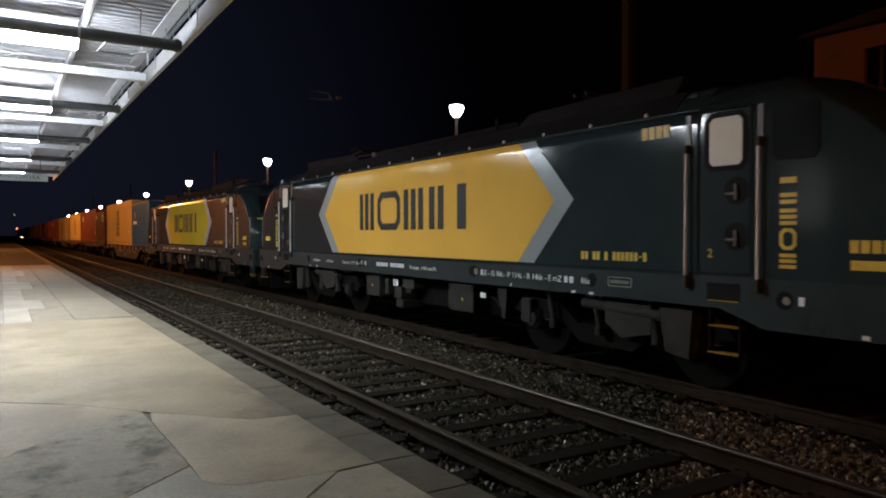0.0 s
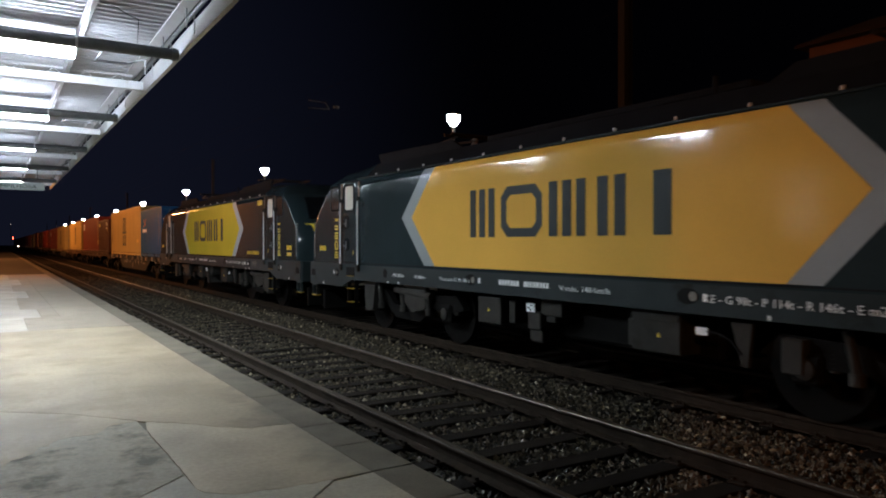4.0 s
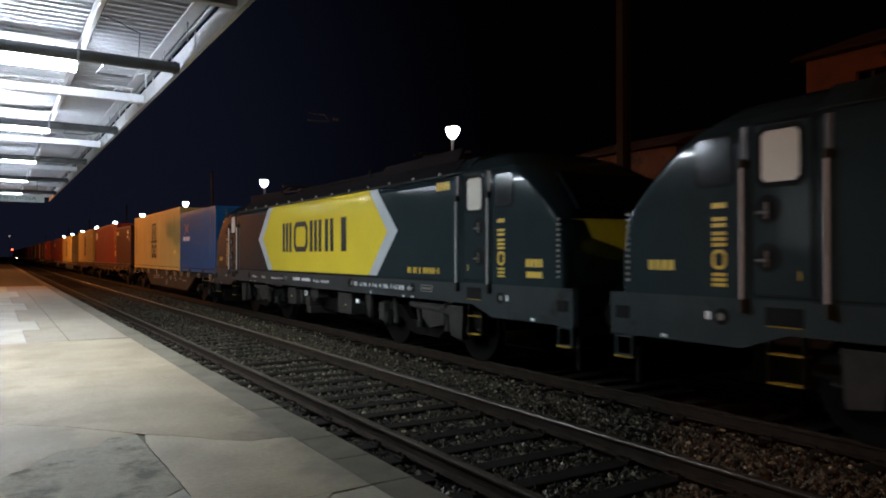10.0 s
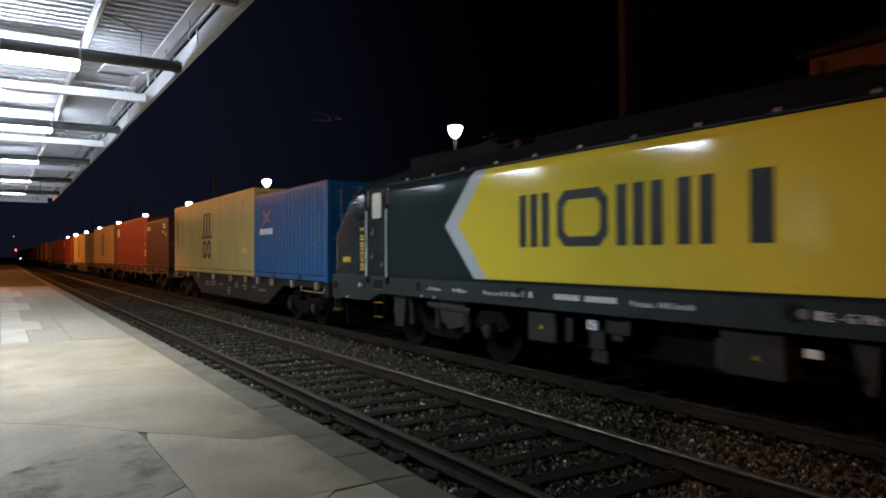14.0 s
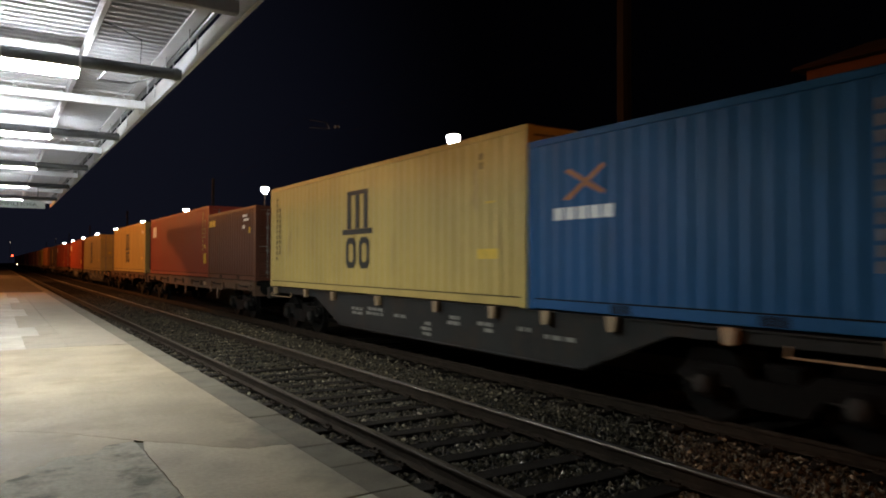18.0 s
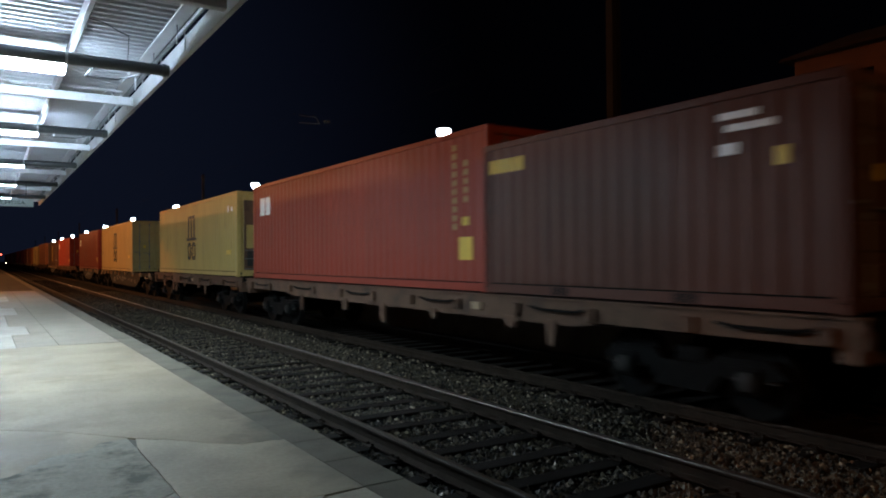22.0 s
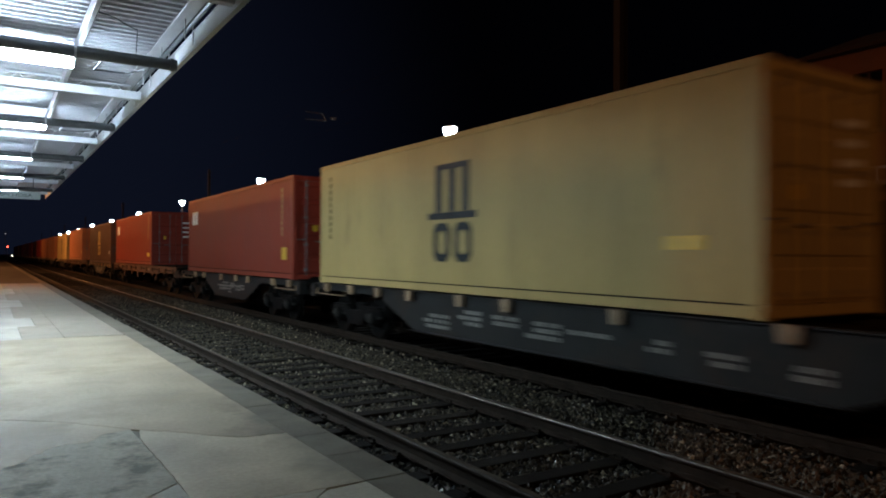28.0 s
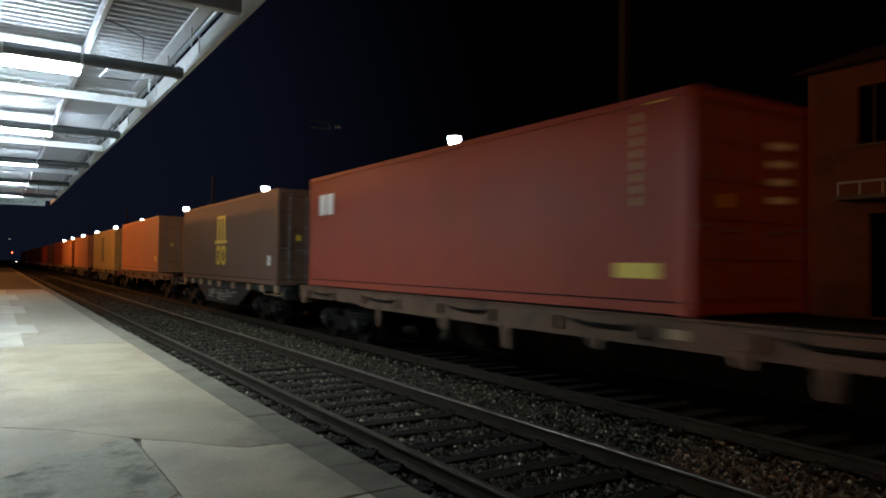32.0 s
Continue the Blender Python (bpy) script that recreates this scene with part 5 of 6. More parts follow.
def container(y, L, H, deck, material, label, doors=True, logo=None, ink=INK, marks=()):
    """A freight container; y: its leading end along the train. doors: whether the leading end has the doors."""
    c = on_track(thing("container", pose(0, 0, 0), label, "container", "containers of the goods train"), y, deck)
    W, P = 1.219, 0.16
    key = material.name
    part("side_panel", corrugated(L, H, key, material), material, c, place=pose(-W + 0.012, 0, 0))
    part("side_panel", corrugated(L, H, key, material), material, c, place=pose(W - 0.012, L, 0, 0, 0, 180))
    k = ("frame", L, H, key)
    if k not in MESHES:
        ps = []
        for x in (-W, W - 0.06):
            ps.append(("top_rail", Shape().box(x, x + 0.06, P, L - P, H - 0.10, H, 0.008)))
            ps.append(("bottom_rail", Shape().box(x + 0.004, x + 0.056, P, L - P, 0.02, 0.16, 0.006)))
        for x in (-W, W - 0.15):
            for yy in (0, L - P):
                ps.append(("corner_post", Shape().box(x, x + 0.15, yy, yy + P, 0.11, H - 0.11, 0.012)))
        for x in (-W - 0.004, W - 0.174):
            for yy in (-0.004, L - 0.174):
                for z in (0, H - 0.118):
                    ps.append(("corner_casting", Shape().box(x, x + 0.178, yy, yy + 0.178, z, z + 0.118, 0.012)))
        for yy in (0.0, L - 0.10):
            ps.append(("end_sill", Shape().box(-W + 0.15, W - 0.15, yy + 0.004, yy + 0.10, 0.02, 0.16, 0.006)))
            ps.append(("end_header", Shape().box(-W + 0.15, W - 0.15, yy, yy + 0.10, H - 0.14, H - 0.01, 0.008)))
        ps.append(("roof_panel", Shape().box(-W + 0.05, W - 0.05, 0.06, L - 0.06, H - 0.05, H - 0.02)))
        MESHES[k] = [(n, s.mesh(n, material)) for n, s in ps]
        MESHES[k].append(("floor_panel", Shape().box(-W + 0.06, W - 0.06, 0.05, L - 0.05, 0.12, 0.16).mesh("floor_panel", GRIME_SHADE)))
    for n, me in MESHES[k]:
        part(n, me, material, c)
    for sg in (-1, 1):
        # thin dark strip just above each bottom rail
        part("rail_seam", Shape().box(min(sg * (W - 0.02), sg * (W - 0.007)), max(sg * (W - 0.02), sg * (W - 0.007)), P, L - P, 0.158, 0.178), GRIME_SHADE, c, "dark strip above the bottom rail")
    # far end wall
    part("end_wall", Shape().box(-W + 0.15, W - 0.15, L - 0.07, L - 0.04, 0.14, H - 0.12), material, c)
    if doors:
        for sg in (-1, 1):
            a, b = sorted((sg * 0.012, sg * (W - 0.15)))
            k = ("door", H, key, sg)
            if k not in MESHES:
                n = 5
                hgt = (H - 0.34) / n
                prof = [(0.080, 0.17), (0.055, 0.17)]
                for i in range(n):
                    zz = 0.19 + hgt * i
                    prof += [(0.055, zz), (0.032, zz + 0.03), (0.032, zz + hgt * 0.70), (0.055, zz + hgt * 0.76)]
                prof += [(0.055, H - 0.15), (0.080, H - 0.15)]
                s = Shape().prism(prof, 0, a, b)
                MESHES[k] = s.mesh("door", material)
            d = part("door", MESHES[k], material, c)
            for r in (0.30, 0.82):
                x = sg * r
                rod = Shape().tube((x, 0.012, 0.10), (x, 0.012, H - 0.10), 0.017, 8)
                part("lock_rod", rod, POST, d, smooth=True)
                part("lock_handle", Shape().box(min(x, x + sg * 0.28), max(x, x + sg * 0.28), -0.012, 0.006, 1.02 + 0.10 * r, 1.05 + 0.10 * r), POST, d)
                for z in (0.25, 0.95, 1.7, H - 0.3):
                    part("rod_bracket", Shape().box(x - 0.05, x + 0.05, 0.0, 0.034, z, z + 0.06), POST, d)
            for z in (0.35, 1.0, 1.7, H - 0.45):
                part("hinge", Shape().box(min(sg * (W - 0.20), sg * (W - 0.10)), max(sg * (W - 0.20), sg * (W - 0.10)), -0.006, 0.03, z, z + 0.10), material, d)
        for i in range(4):
            part("label_bar", Shape().box(0.35, 0.85, 0.022, 0.03, H - 0.62 - 0.24 * i, H - 0.53 - 0.24 * i), WHITE_INK, c, "white marking drawn as a plain bar")
        part("label_plate", Shape().box(-0.62, -0.48, 0.022, 0.03, 1.35, 1.52), YELLOW, c)
    else:
        k = ("end", H, key)
        if k not in MESHES:
            s = Shape()
            prof, x = [], -W + 0.15
            while x < W - 0.3:
                prof += [(x, 0.07), (x + 0.07, 0.07), (x + 0.13, 0.035), (x + 0.20, 0.035)]
                x += 0.267
            prof.append((W - 0.15, 0.07))
            s.add([(px, py, z) for px, py in prof for z in (0.15, H - 0.13)], [(2 * i, 2 * i + 1, 2 * i + 3, 2 * i + 2) for i in range(len(prof) - 1)])
            MESHES[k] = s.mesh("end_panel", material)
        part("end_panel", MESHES[k], material, c)
        # cooling machine set into the leading end; its brown stands in for sodium light
        mach = part("cooling_machine", Shape().box(-W + 0.24, W - 0.24, 0.012, 0.034, 0.22, H - 0.30), WAGON_BROWN, c, "cooling machine in the container's end, coloured brown for sodium light")
        part("grille", Shape().lathe(1, (0.0, 0.010, H - 0.72), [(0, 0.30), (-0.012, 0.30), (-0.014, 0.26)], 24), BLACK, mach, "round dark fan grille")
        part("access_panel", Shape().box(-W + 0.32, -0.12, 0.0, 0.012, 0.95, H - 1.12, 0.004), material, mach)
        part("access_panel", Shape().box(0.12, W - 0.32, 0.0, 0.012, 0.95, H - 1.12, 0.004), material, mach)
        part("control_box", Shape().box(-W + 0.34, -0.45, -0.02, 0.012, 0.35, 0.85, 0.008), UNDER_GREY, mach)
        part("compressor", Shape().tube((0.05, -0.01, 0.45), (0.75, -0.01, 0.45), 0.10, 12), GRIME_SHADE, mach)
        for z in (0.26, 0.60, 0.88):
            part("guard_rod", Shape().tube((-W + 0.26, -0.015, z), (W - 0.26, -0.015, z), 0.012, 6), POST, mach)
    x = -W + 0.010
    if logo == "tall":
        m0 = L * 0.508
        bars = [(m0 + 0.30 - 0.44 * i, m0 + 0.52 - 0.44 * i, H * 0.515, H * 0.82) for i in range(3)]
        bars += [(m0 - 0.80, m0 + 0.78, H * 0.470, H * 0.513), (m0 - 0.36, m0 + 0.30, H * 0.785, H * 0.82)]
        for a0, a1, b0, b1 in bars:
            part("logo_bar", Shape().box(x - 0.006, x, a0, a1, b0, b1), ink, c, "logo drawn as a plain bar")
        for o in (0.06, -0.64):
            part("logo_ring", ring_shape(Shape(), x - 0.006, x, m0 + o - 0.02, m0 + o + 0.52, H * 0.20, H * 0.445, 0.14, 0.12), ink, c, "logo drawn as a plain ring")
    for y0, y1, z0, z1, m in marks:
        part("marking", Shape().box(x - 0.006, x, min(y0, y1), max(y0, y1), z0, z1), m, c, "small marking drawn as a plain bar")
    return c


# ---- wagons ----
def wagon_common(wg, L):
    for e in (0, 1):
        y = 0.25 if e == 0 else L - 0.25
        part("head_beam", Shape().box(-1.28, 1.28, y - 0.12, y + 0.12, 0.80, 1.12, 0.02), wg["paint"], wg["root"])
        buffers(wg["root"], y + (-0.1 if e == 0 else 0.1), -0.5 if e == 0 else 0.5)
        bogie(wg["root"], 2.35 if e == 0 else L - 2.35, 1.8, 0.46, False)


def deep_wagon(y, L, label):
    """A container wagon with deep fish-bellied side sills between its bogies."""
    root = on_track(thing("container_wagon", pose(0, 0, 0), label, "wagon", "wagons of the goods train"), y)
    belly = [(0.2, 1.00), (0.2, 1.13), (L - 0.2, 1.13), (L - 0.2, 1.00), (L - 3.7, 0.98), (L - 5.2, 0.39), (5.2, 0.39), (3.7, 0.98)]
    for sg in (-1, 1):
        part("side_sill", Shape().prism(belly, 0, sg * 1.12, sg * 1.17), WAGON_GREY, root, "deep grey weathered side sill")
        part("sill_flange", Shape().box(min(sg * 1.05, sg * 1.22), max(sg * 1.05, sg * 1.22), 0.2, L - 0.2, 1.13, 1.15), WAGON_GREY, root)
        part("sill_flange", Shape().box(min(sg * 1.05, sg * 1.22), max(sg * 1.05, sg * 1.22), 5.2, L - 5.2, 0.37, 0.39), WAGON_GREY, root)
    part("centre_sill", Shape().box(-0.25, 0.25, 0.3, L - 0.3, 0.80, 1.08), GRIME_SHADE, root)
    for k in range(int(L / 1.9)):
        part("cross_bearer", Shape().box(-1.12, 1.12, 1.0 + 1.9 * k, 1.16 + 1.9 * k, 0.95, 1.10), GRIME_SHADE, root)
    rr = random.Random(int(y))
    yy = 0.9
    while yy < L - 0.8:
        part("container_latch", Shape().prism([(yy, 1.16), (yy + 0.20, 1.16), (yy + 0.16, 0.95), (yy + 0.03, 0.97)], 0, -1.28, -1.20), LATCH, root, "pale folding container latch")
        yy += rr.choice((1.35, 1.8, 2.4))
    for k in range(8 if y < 150 else 0):
        a = 5.4 + (L - 11.4) * k / 7.5
        top, w = rr.uniform(0.72, 0.92), rr.uniform(0.25, 0.75)
        for j in range(rr.choice((1, 2, 2, 3))):
            b = a
            while b < a + w:
                c = b + rr.uniform(0.08, 0.26)
                part("label_bar", Shape().box(-1.176, -1.17, b, c, top - 0.10 * j - 0.065, top - 0.10 * j), STENCIL, root, "worn marking drawn as a plain bar")
                b = c + rr.uniform(0.03, 0.08)
    for e in (0.5, L - 2.1):
        part("hand_rail", Shape().rod([(-1.24, e, 1.02), (-1.26, e, 0.90), (-1.26, e + 1.6, 0.90), (-1.24, e + 1.6, 1.02)], 0.014, 6), LATCH, root)
    wagon_common({"paint": WAGON_GREY, "root": root}, L)
    return root


def flat_wagon(y, L, label):
    """A flat wagon with brown side sills, lashing rings, posts and rods."""
    root = on_track(thing("flat_wagon", pose(0, 0, 0), label, "wagon", "wagons of the goods train"), y)
    for sg in (-1, 1):
        part("side_sill", Shape().prism([(0.1, 0.96), (0.1, 1.24), (L - 0.1, 1.24), (L - 0.1, 0.96), (L - 3.5, 0.96), (L - 4.1, 0.88), (4.1, 0.88), (3.5, 0.96)], 0, sg * 1.24, sg * 1.29), WAGON_BROWN, root, "brown weathered side sill")
        part("sill_flange", Shape().box(min(sg * 1.2, sg * 1.33), max(sg * 1.2, sg * 1.33), 0.1, L - 0.1, 1.24, 1.265), WAGON_BROWN, root)
    part("deck", Shape().box(-1.24, 1.24, 0.1, L - 0.1, 1.18, 1.235), GRIME_SHADE, root, "dark deck boards")
    part("centre_sill", Shape().box(-0.25, 0.25, 0.3, L - 0.3, 0.80, 1.17), GRIME_SHADE, root)
    n = int(L / 1.5)
    for k in range(n):
        a = 0.5 + (L - 1.2) * k / (n - 1)
        if k % 2 == 0:
            part("tie_rod", Shape().rod([(-1.345, a, 1.13), (-1.36, a + 0.25, 1.09), (-1.36, a + 0.95, 1.09), (-1.345, a + 1.2, 1.13)], 0.022, 6), GRIME_SHADE, root)
        part("stake_pocket", Shape().box(-1.37, -1.29, a - 0.12, a + 0.04, 0.97, 1.16, 0.012), WAGON_BROWN, root)
    for a, h, w in ((4.4, 0.38, 0.14), (5.3, 0.18, 0.20), (7.6, 0.20, 0.16), (9.6, 0.40, 0.15), (11.4, 0.26, 0.22), (L - 4.8, 0.42, 0.12)):
        if a < L - 1:
            part("hanging_bracket", Shape().prism([(a, 0.95), (a + w * 1.6, 0.95), (a + w * 1.3, 0.95 - h), (a + w * 0.3, 0.95 - h)], 0, -1.31, -1.26), WAGON_BROWN, root, "hanging brake bracket")
    part("label_plate", Shape().box(-1.325, -1.292, 6.2, 6.48, 1.0, 1.12), LATCH, root)
    for e in (0.35, L - 0.5):
        part("brake_wheel_post", Shape().tube((-1.2, e, 1.24), (-1.2, e, 1.42), 0.02, 8), GRIME_SHADE, root)
    wagon_common({"paint": WAGON_BROWN, "root": root}, L)
    return root


def code_marks(y, H, m, n=11, w=0.075):
    """An upright row of small code marks near a container's end."""
    return [(y, y + w, H - 0.42 - 0.155 * k, H - 0.31 - 0.155 * k, m) for k in range(n)]


def row_marks(y, z, n, m, w=0.11, h=0.12):
    return [(y - 0.15 * k, y - 0.15 * k - w, z, z + h, m) for k in range(n)]


HC, STD = 2.896, 2.591
L40, L20 = 12.192, 6.058
DEEP, FLAT = 1.165, 1.27
FORK = [(1.75, 2.11, 0.03, 0.15, BLACK), (3.95, 4.31, 0.03, 0.15, BLACK)]
CREST = [(5.46 - 0.25 * k, 5.26 - 0.25 * k, 1.34, 1.52, WHITE_INK) for k in range(5)]
CREST_ARMS = [[(5.22, 2.04), (5.12, 2.08), (4.78, 1.80), (4.44, 1.66), (4.42, 1.72), (4.70, 1.85)], [(5.26, 1.64), (5.12, 1.62), (4.82, 1.86), (4.46, 2.10), (4.42, 2.05), (4.68, 1.88)]]
deep_wagon(41.75, 18.9, "grey container wagon with deep weathered side sills")
blue = container(42.10, L20, STD, DEEP, C_BLUE, "blue corrugated twenty-foot container with an orange crest", True, None, INK, FORK + CREST + code_marks(0.80, STD, STENCIL, 11, 0.06) + code_marks(0.52, STD - 0.5, STENCIL, 5, 0.06))
for arm in CREST_ARMS:
    part("crest_arm", Shape().prism(arm, 0, -1.219 + 0.004, -1.219 + 0.010), C_ORANGE, blue, "orange crossing arm of the crest")
for k, sx in ((0, 1), (1, -1)):
    part("door_crest_arm", Shape().prism([(-0.30 - sx * 0.22, 2.22), (-0.30 - sx * 0.16, 2.24), (-0.30 + sx * 0.22, 1.98), (-0.30 + sx * 0.18, 1.95)], 1, 0.020, 0.028), C_ORANGE, blue, "small orange crest on the door")
part("door_crest_bar", Shape().box(-0.52, -0.08, 0.020, 0.028, 1.86, 1.92), STENCIL, blue, "small pale marking under the crest")
container(48.20, L40, HC, DEEP, C_YELLOW, "faded yellow forty-foot container with a dark logo", True, "tall", INK, [(0.75, 1.35, 0.78, 0.95, YELLOW), (0.85, 1.1, 1.72, 1.75, YELLOW)] + code_marks(11.60, HC, OLD_STENCIL, 12, 0.09) + code_marks(11.36, HC - 0.3, OLD_STENCIL, 9, 0.09) + code_marks(1.2, HC, OLD_STENCIL, 2))
flat_wagon(61.6, 18.9, "brown flat wagon carrying two containers")
container(61.88, L20 - 0.1, STD - 0.15, FLAT, C_BROWN, "red-brown twenty-foot container with yellow lettering", True, None, INK, FORK + row_marks(5.80, 1.95, 6, YELLOW, 0.11, 0.22)
          + [(1.45, 0.95, 2.12, 2.2, WHITE_INK), (1.35, 0.75, 1.98, 2.06, WHITE_INK), (1.45, 1.2, 1.72, 1.85, WHITE_INK), (0.75, 0.6, 1.55, 1.75, YELLOW)])
container(67.75, L40, HC - 0.08, FLAT, C_RED, "faded red forty-foot container with a small white logo", True, None, INK,
          [(11.55, 11.14, 1.88, 2.40, WHITE_INK), (11.06, 10.68, 1.88, 2.40, WHITE_INK)] + code_marks(0.95, HC, C_BEIGE, 10) + code_marks(0.6, HC - 0.3, C_BEIGE, 5) + [(0.55, 0.75, 1.15, 1.3, YELLOW), (0.45, 0.85, 0.55, 0.95, YELLOW)])
flat_wagon(80.9, 13.9, "short brown flat wagon carrying one container")
container(81.65, L40, HC - 0.05, FLAT, C_YELLOW, "faded yellow refrigerated container with a dark logo", False, "tall", INK, [(0.95, 1.1, 2.2, 2.4, WHITE_INK), (0.5, 0.7, 2.2, 2.35, WHITE_INK), (0.7, 1.25, 0.75, 0.9, YELLOW)])
deep_wagon(95.3, 18.9, "grey container wagon with an empty end")
container(101.40, L40, HC, DEEP, C_BEIGE, "beige forty-foot container with doors and a dark logo", True, "tall", INK, [(0.75, 1.35, 0.78, 0.95, YELLOW)] + code_marks(11.55, HC, OLD_STENCIL, 10, 0.09))
deep_wagon(114.75, 14.2, "grey container wagon carrying one red container")
container(115.55, L40, HC, DEEP, C_RED, "faded red forty-foot container with white door markings", True, None, INK,
          [(11.55, 11.14, 1.88, 2.40, WHITE_INK), (11.06, 10.68, 1.88, 2.40, WHITE_INK)] + code_marks(0.85, HC, C_BEIGE, 9) + [(0.5, 0.9, 0.55, 0.90, YELLOW)])
flat_wagon(129.75, 18.9, "brown flat wagon with an empty end")
container(135.95, L40, HC - 0.10, FLAT, C_RED, "faded red forty-foot container with yellow warning label", True, None, INK,
          [(11.55, 11.14, 1.80, 2.32, WHITE_INK), (11.06, 10.68, 1.80, 2.32, WHITE_INK)] + code_marks(0.85, HC, C_BEIGE, 8) + [(0.5, 1.25, 0.45, 0.65, YELLOW), (0.35, 0.75, 2.68, 2.72, YELLOW)])
deep_wagon(149.6, 14.6, "grey container wagon carrying one brown container")
container(150.70, L40, HC, DEEP, C_TAUPE, "brown forty-foot container with an ochre logo", True, "tall", YELLOW, [(0.6, 0.85, 0.6, 0.9, WHITE_INK)])
flat_wagon(164.6, 18.0, "brown flat wagon with an empty end")
container(168.70, L40, HC, FLAT, C_ORANGE, "forty-foot container, street light tint in its orange", True, None, INK, [(0.5, 0.9, 0.55, 0.85, YELLOW)])
far_paints = [(184.5, C_BEIGE, "beige forty-foot container with a dark logo"), (201.2, C_ORANGE, "orange forty-foot container on a grey wagon"), (217.0, C_ORANGE, "orange forty-foot container on a grey wagon"), (231.2, C_RED, "faded red forty-foot container on a grey wagon"),
              (246.0, C_BROWN, "red-brown forty-foot container on a grey wagon"), (261.0, C_RED, "faded red forty-foot container on a grey wagon"), (276.0, C_BROWN, "red-brown forty-foot container on a grey wagon"), (291.0, C_TAUPE, "brown forty-foot container on a grey wagon"),
              (306.0, C_RED, "faded red forty-foot container on a grey wagon"), (321.0, C_BROWN, "red-brown forty-foot container on a grey wagon"), (336.0, C_ORANGE, "orange forty-foot container on a grey wagon"), (351.0, C_TAUPE, "brown forty-foot container on a grey wagon"), (366.0, C_RED, "faded red forty-foot container on a grey wagon"), (381.0, C_BROWN, "red-brown forty-foot container on a grey wagon")]
for i, (y, m, text) in enumerate(far_paints):
    deep_wagon(y - 1.1, 14.4, "grey container wagon far down the train")
    container(y, L40, HC, DEEP, m, text, True, "tall" if i == 0 else None)

# ---- unseen orange lamps beyond the canopy and behind the camera ----
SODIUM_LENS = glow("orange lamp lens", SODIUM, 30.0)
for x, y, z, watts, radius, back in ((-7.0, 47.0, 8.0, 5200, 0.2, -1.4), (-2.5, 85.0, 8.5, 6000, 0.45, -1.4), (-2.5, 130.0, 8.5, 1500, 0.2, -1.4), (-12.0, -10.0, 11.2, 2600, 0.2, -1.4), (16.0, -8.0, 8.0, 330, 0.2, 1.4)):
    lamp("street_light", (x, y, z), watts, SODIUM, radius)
    # posts and heads are made up; only their orange light is known
    sl = thing("street_lamp", pose(x + back, y, -0.62), "unseen street lamp added to carry the orange light", "street lamp", "sodium street lamps")
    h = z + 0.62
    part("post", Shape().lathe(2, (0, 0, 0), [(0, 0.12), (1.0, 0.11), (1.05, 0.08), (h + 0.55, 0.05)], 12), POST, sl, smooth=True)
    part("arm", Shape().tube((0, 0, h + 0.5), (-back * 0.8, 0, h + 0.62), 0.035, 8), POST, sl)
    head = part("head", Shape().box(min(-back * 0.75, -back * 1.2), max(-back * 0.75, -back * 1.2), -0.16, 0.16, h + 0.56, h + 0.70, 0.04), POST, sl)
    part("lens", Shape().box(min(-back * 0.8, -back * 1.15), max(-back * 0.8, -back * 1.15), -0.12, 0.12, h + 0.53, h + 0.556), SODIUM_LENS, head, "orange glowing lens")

# ---- red signal lights far along the line ----
def signal(x, y, z, label, colour, strength, r):
    sg = thing("signal_light", pose(x, y, -0.5), label, "signal", "far signals")
    part("mast", Shape().tube((0, 0, 0), (0, 0, z + 0.9), 0.05, 8), POST, sg)
    part("head", Shape().box(-0.18, 0.18, -0.08, 0.1, z + 0.2, z + 0.8, 0.03), BLACK, sg)
    part("lens", Shape().lathe(1, (0, -0.1, z + 0.5), [(0, r), (-0.04, r), (-0.06, r * 0.6)], 14), glow(label, colour, strength), sg)


signal(3.66, 210.0, 3.3, "distant red railway signal light", (1.0, 0.06, 0.03), 16.0, 0.17)
signal(5.2, 230.0, 1.1, "distant low white marker light", (1.0, 0.75, 0.6), 8.0, 0.13)
signal(3.2, 214.0, 6.8, "distant dim white yard light", (1.0, 0.85, 0.75), 1.0, 0.11)

# ---- sleepers and loose stones ----
def sleepers(root, y0, y1, half, z):
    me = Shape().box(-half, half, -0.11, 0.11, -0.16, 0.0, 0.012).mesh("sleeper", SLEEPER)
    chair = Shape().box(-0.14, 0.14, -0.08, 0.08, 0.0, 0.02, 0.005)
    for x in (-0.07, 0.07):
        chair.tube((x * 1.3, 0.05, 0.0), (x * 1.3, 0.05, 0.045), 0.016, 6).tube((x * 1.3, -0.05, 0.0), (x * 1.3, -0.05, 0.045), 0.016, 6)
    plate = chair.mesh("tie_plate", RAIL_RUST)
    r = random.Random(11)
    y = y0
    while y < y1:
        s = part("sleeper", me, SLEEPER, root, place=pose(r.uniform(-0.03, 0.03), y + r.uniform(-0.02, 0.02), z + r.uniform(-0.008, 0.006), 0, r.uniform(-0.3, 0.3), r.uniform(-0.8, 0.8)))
        if y < 22:
            for x in (-0.8675, 0.8675):
                part("tie_plate", plate, RAIL_RUST, s, place=pose(x, 0, 0))
        y += 0.60


sleepers(near_track, -6.0, 80.0, 1.30, -0.165)
sleepers(far_track, -6.0, 30.0, 1.30, -0.165)


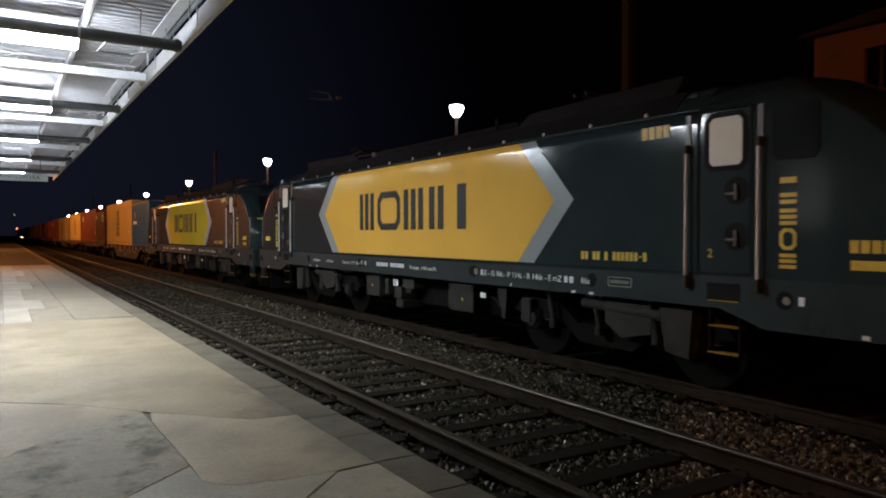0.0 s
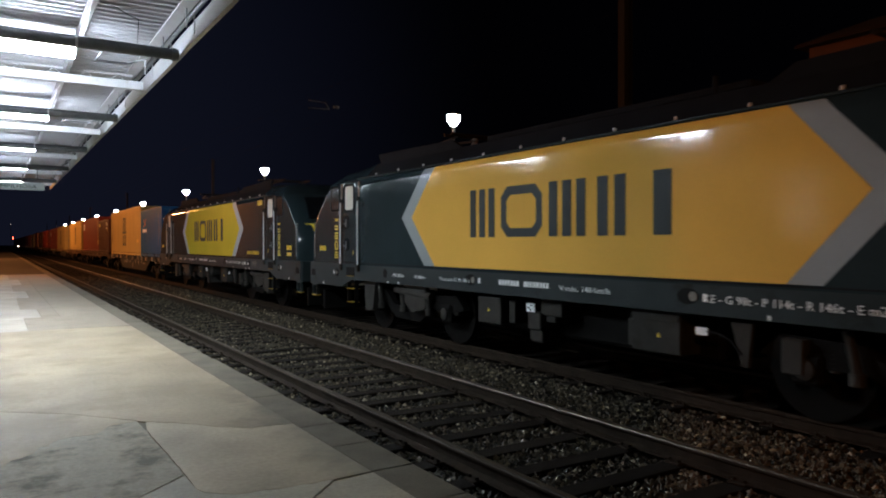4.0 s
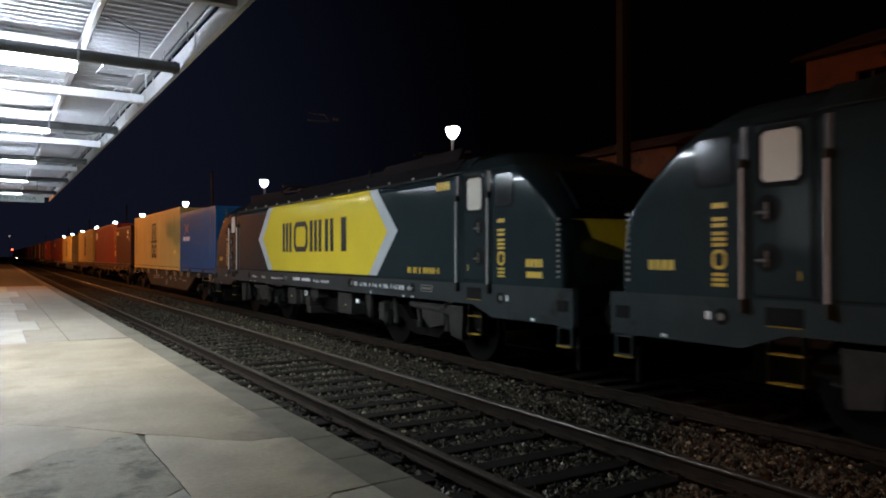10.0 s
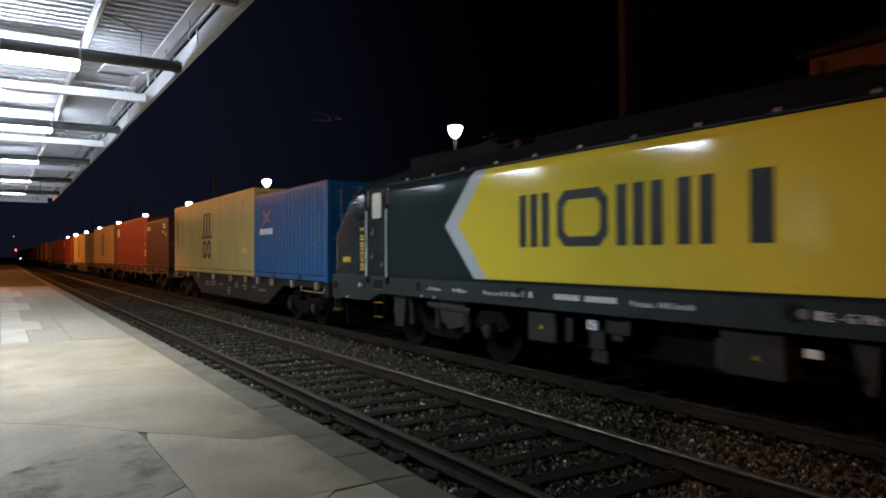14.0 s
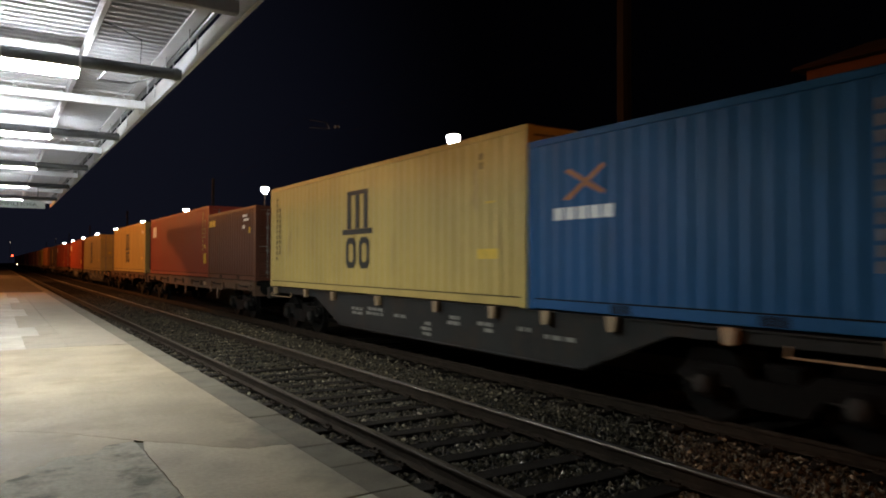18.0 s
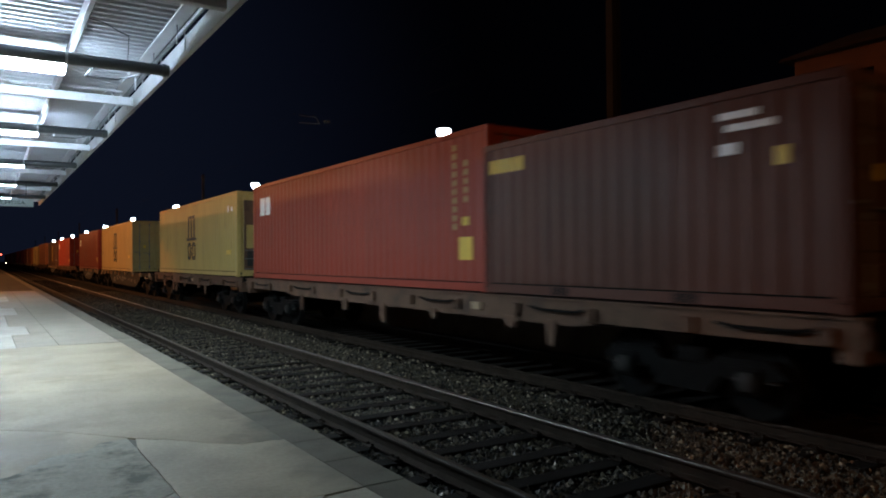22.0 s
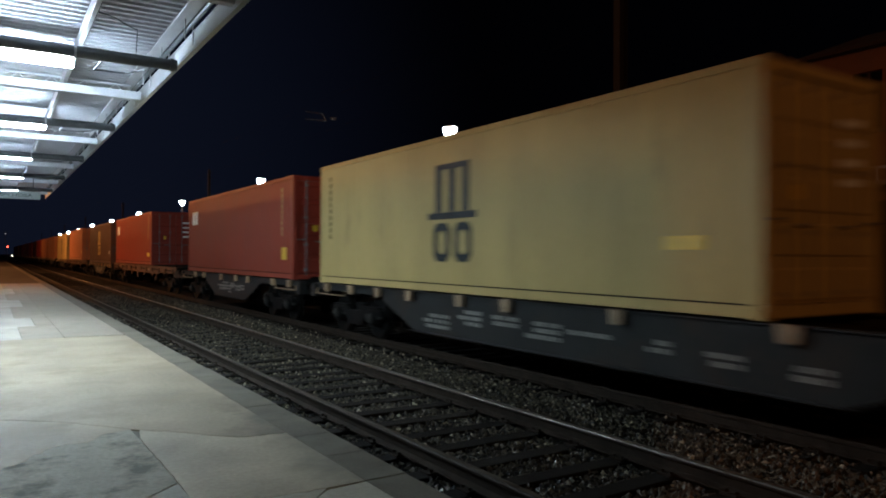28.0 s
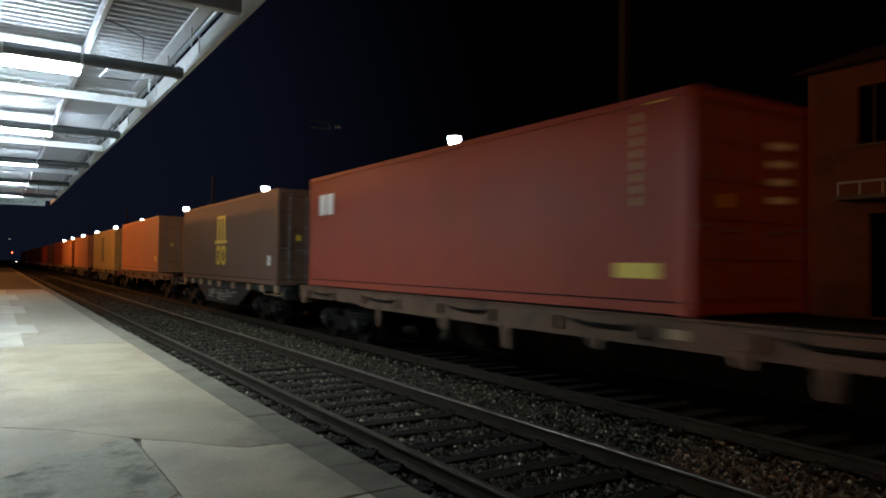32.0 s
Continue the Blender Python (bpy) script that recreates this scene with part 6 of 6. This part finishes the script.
def stones(name, areas, seed, label, material):
    r = random.Random(seed)
    s = Shape()
    base = [(1, 0, 0), (0, 1, 0), (-1, 0, 0), (0, -1, 0), (0, 0, 1), (0, 0, -1)]
    tri = [(0, 1, 4), (1, 2, 4), (2, 3, 4), (3, 0, 4), (1, 0, 5), (2, 1, 5), (3, 2, 5), (0, 3, 5)]
    for x0, x1, y0, y1, z, n, size, gaps in areas:
        for _ in range(n):
            x, y = r.uniform(x0, x1), y0 + (y1 - y0) * r.random() ** 1.5
            if gaps and abs((y + 6.0 + 0.30) % 0.60 - 0.30) < 0.105:
                continue
            a, k = r.uniform(0, 6.28), size * r.uniform(0.55, 1.35)
            ca, sa = math.cos(a), math.sin(a)
            v = []
            for p in base:
                q = [c * k * r.uniform(0.6, 1.25) + k * r.uniform(-0.25, 0.25) for c in p]
                v.append((x + q[0] * ca - q[1] * sa, y + q[0] * sa + q[1] * ca, z + q[2] * 0.8 + 0.35 * k))
            s.add(v, tri)
    return solid(name, s, material, label, "gravel", "stuff")


stones("ballast_stones", [(3.49, 5.05, 2.5, 26, -0.195, 16000, 0.025, True), (2.5, 3.33, 2.5, 26, -0.20, 6500, 0.028, True), (5.22, 5.62, 2.0, 26, -0.195, 4000, 0.028, True), (5.62, 6.6, 2.0, 26, -0.20, 9500, 0.028, False), (6.5, 7.3, 2.0, 26, -0.30, 5000, 0.028, False), (3.46, 5.08, 13, 36, -0.16, 1900, 0.026, False), (2.5, 3.33, 24, 48, -0.20, 2500, 0.036, True), (3.49, 5.05, 24, 48, -0.195, 4200, 0.036, True), (5.22, 6.9, 24, 48, -0.20, 4200, 0.036, False)], 5, "loose grey ballast stones between the sleepers", STONE)
stones("pale_ballast_stones", [(3.49, 5.05, 2.5, 30, -0.19, 800, 0.026, True), (2.5, 3.33, 2.5, 30, -0.195, 260, 0.028, True), (5.3, 6.9, 2.0, 30, -0.19, 900, 0.026, False)], 8, "scattered pale ballast stones, also standing in for glints", STONE_PALE)


def motions():
    for ob, y, z in MOVING:
        walk(ob, [(t, pose(TRACK_X, y - s, RAIL_Z + z)) for t, s in ROLLED])
    # wheels: a key for every 75 degrees rolled
    ts, ss = [t for t, s in ROLLED], [s for t, s in ROLLED]
    for w, y, r in WHEELS:
        step, total = radians(75) * r, ss[-1]
        n = int(total / step)
        rows = []
        for k in range(n + 1):
            s = k * step
            rows.append((float(np.interp(s, ss, ts)), pose(0, y, r, math.degrees(s / r) % 360, 0, 0)))
        rows.append((32.0, pose(0, y, r, math.degrees(total / r) % 360, 0, 0)))
        keep = [rows[0]]
        for row in rows[1:]:
            if frame(row[0]) > frame(keep[-1][0]):
                keep.append(row)
        walk(w, keep)


motions()
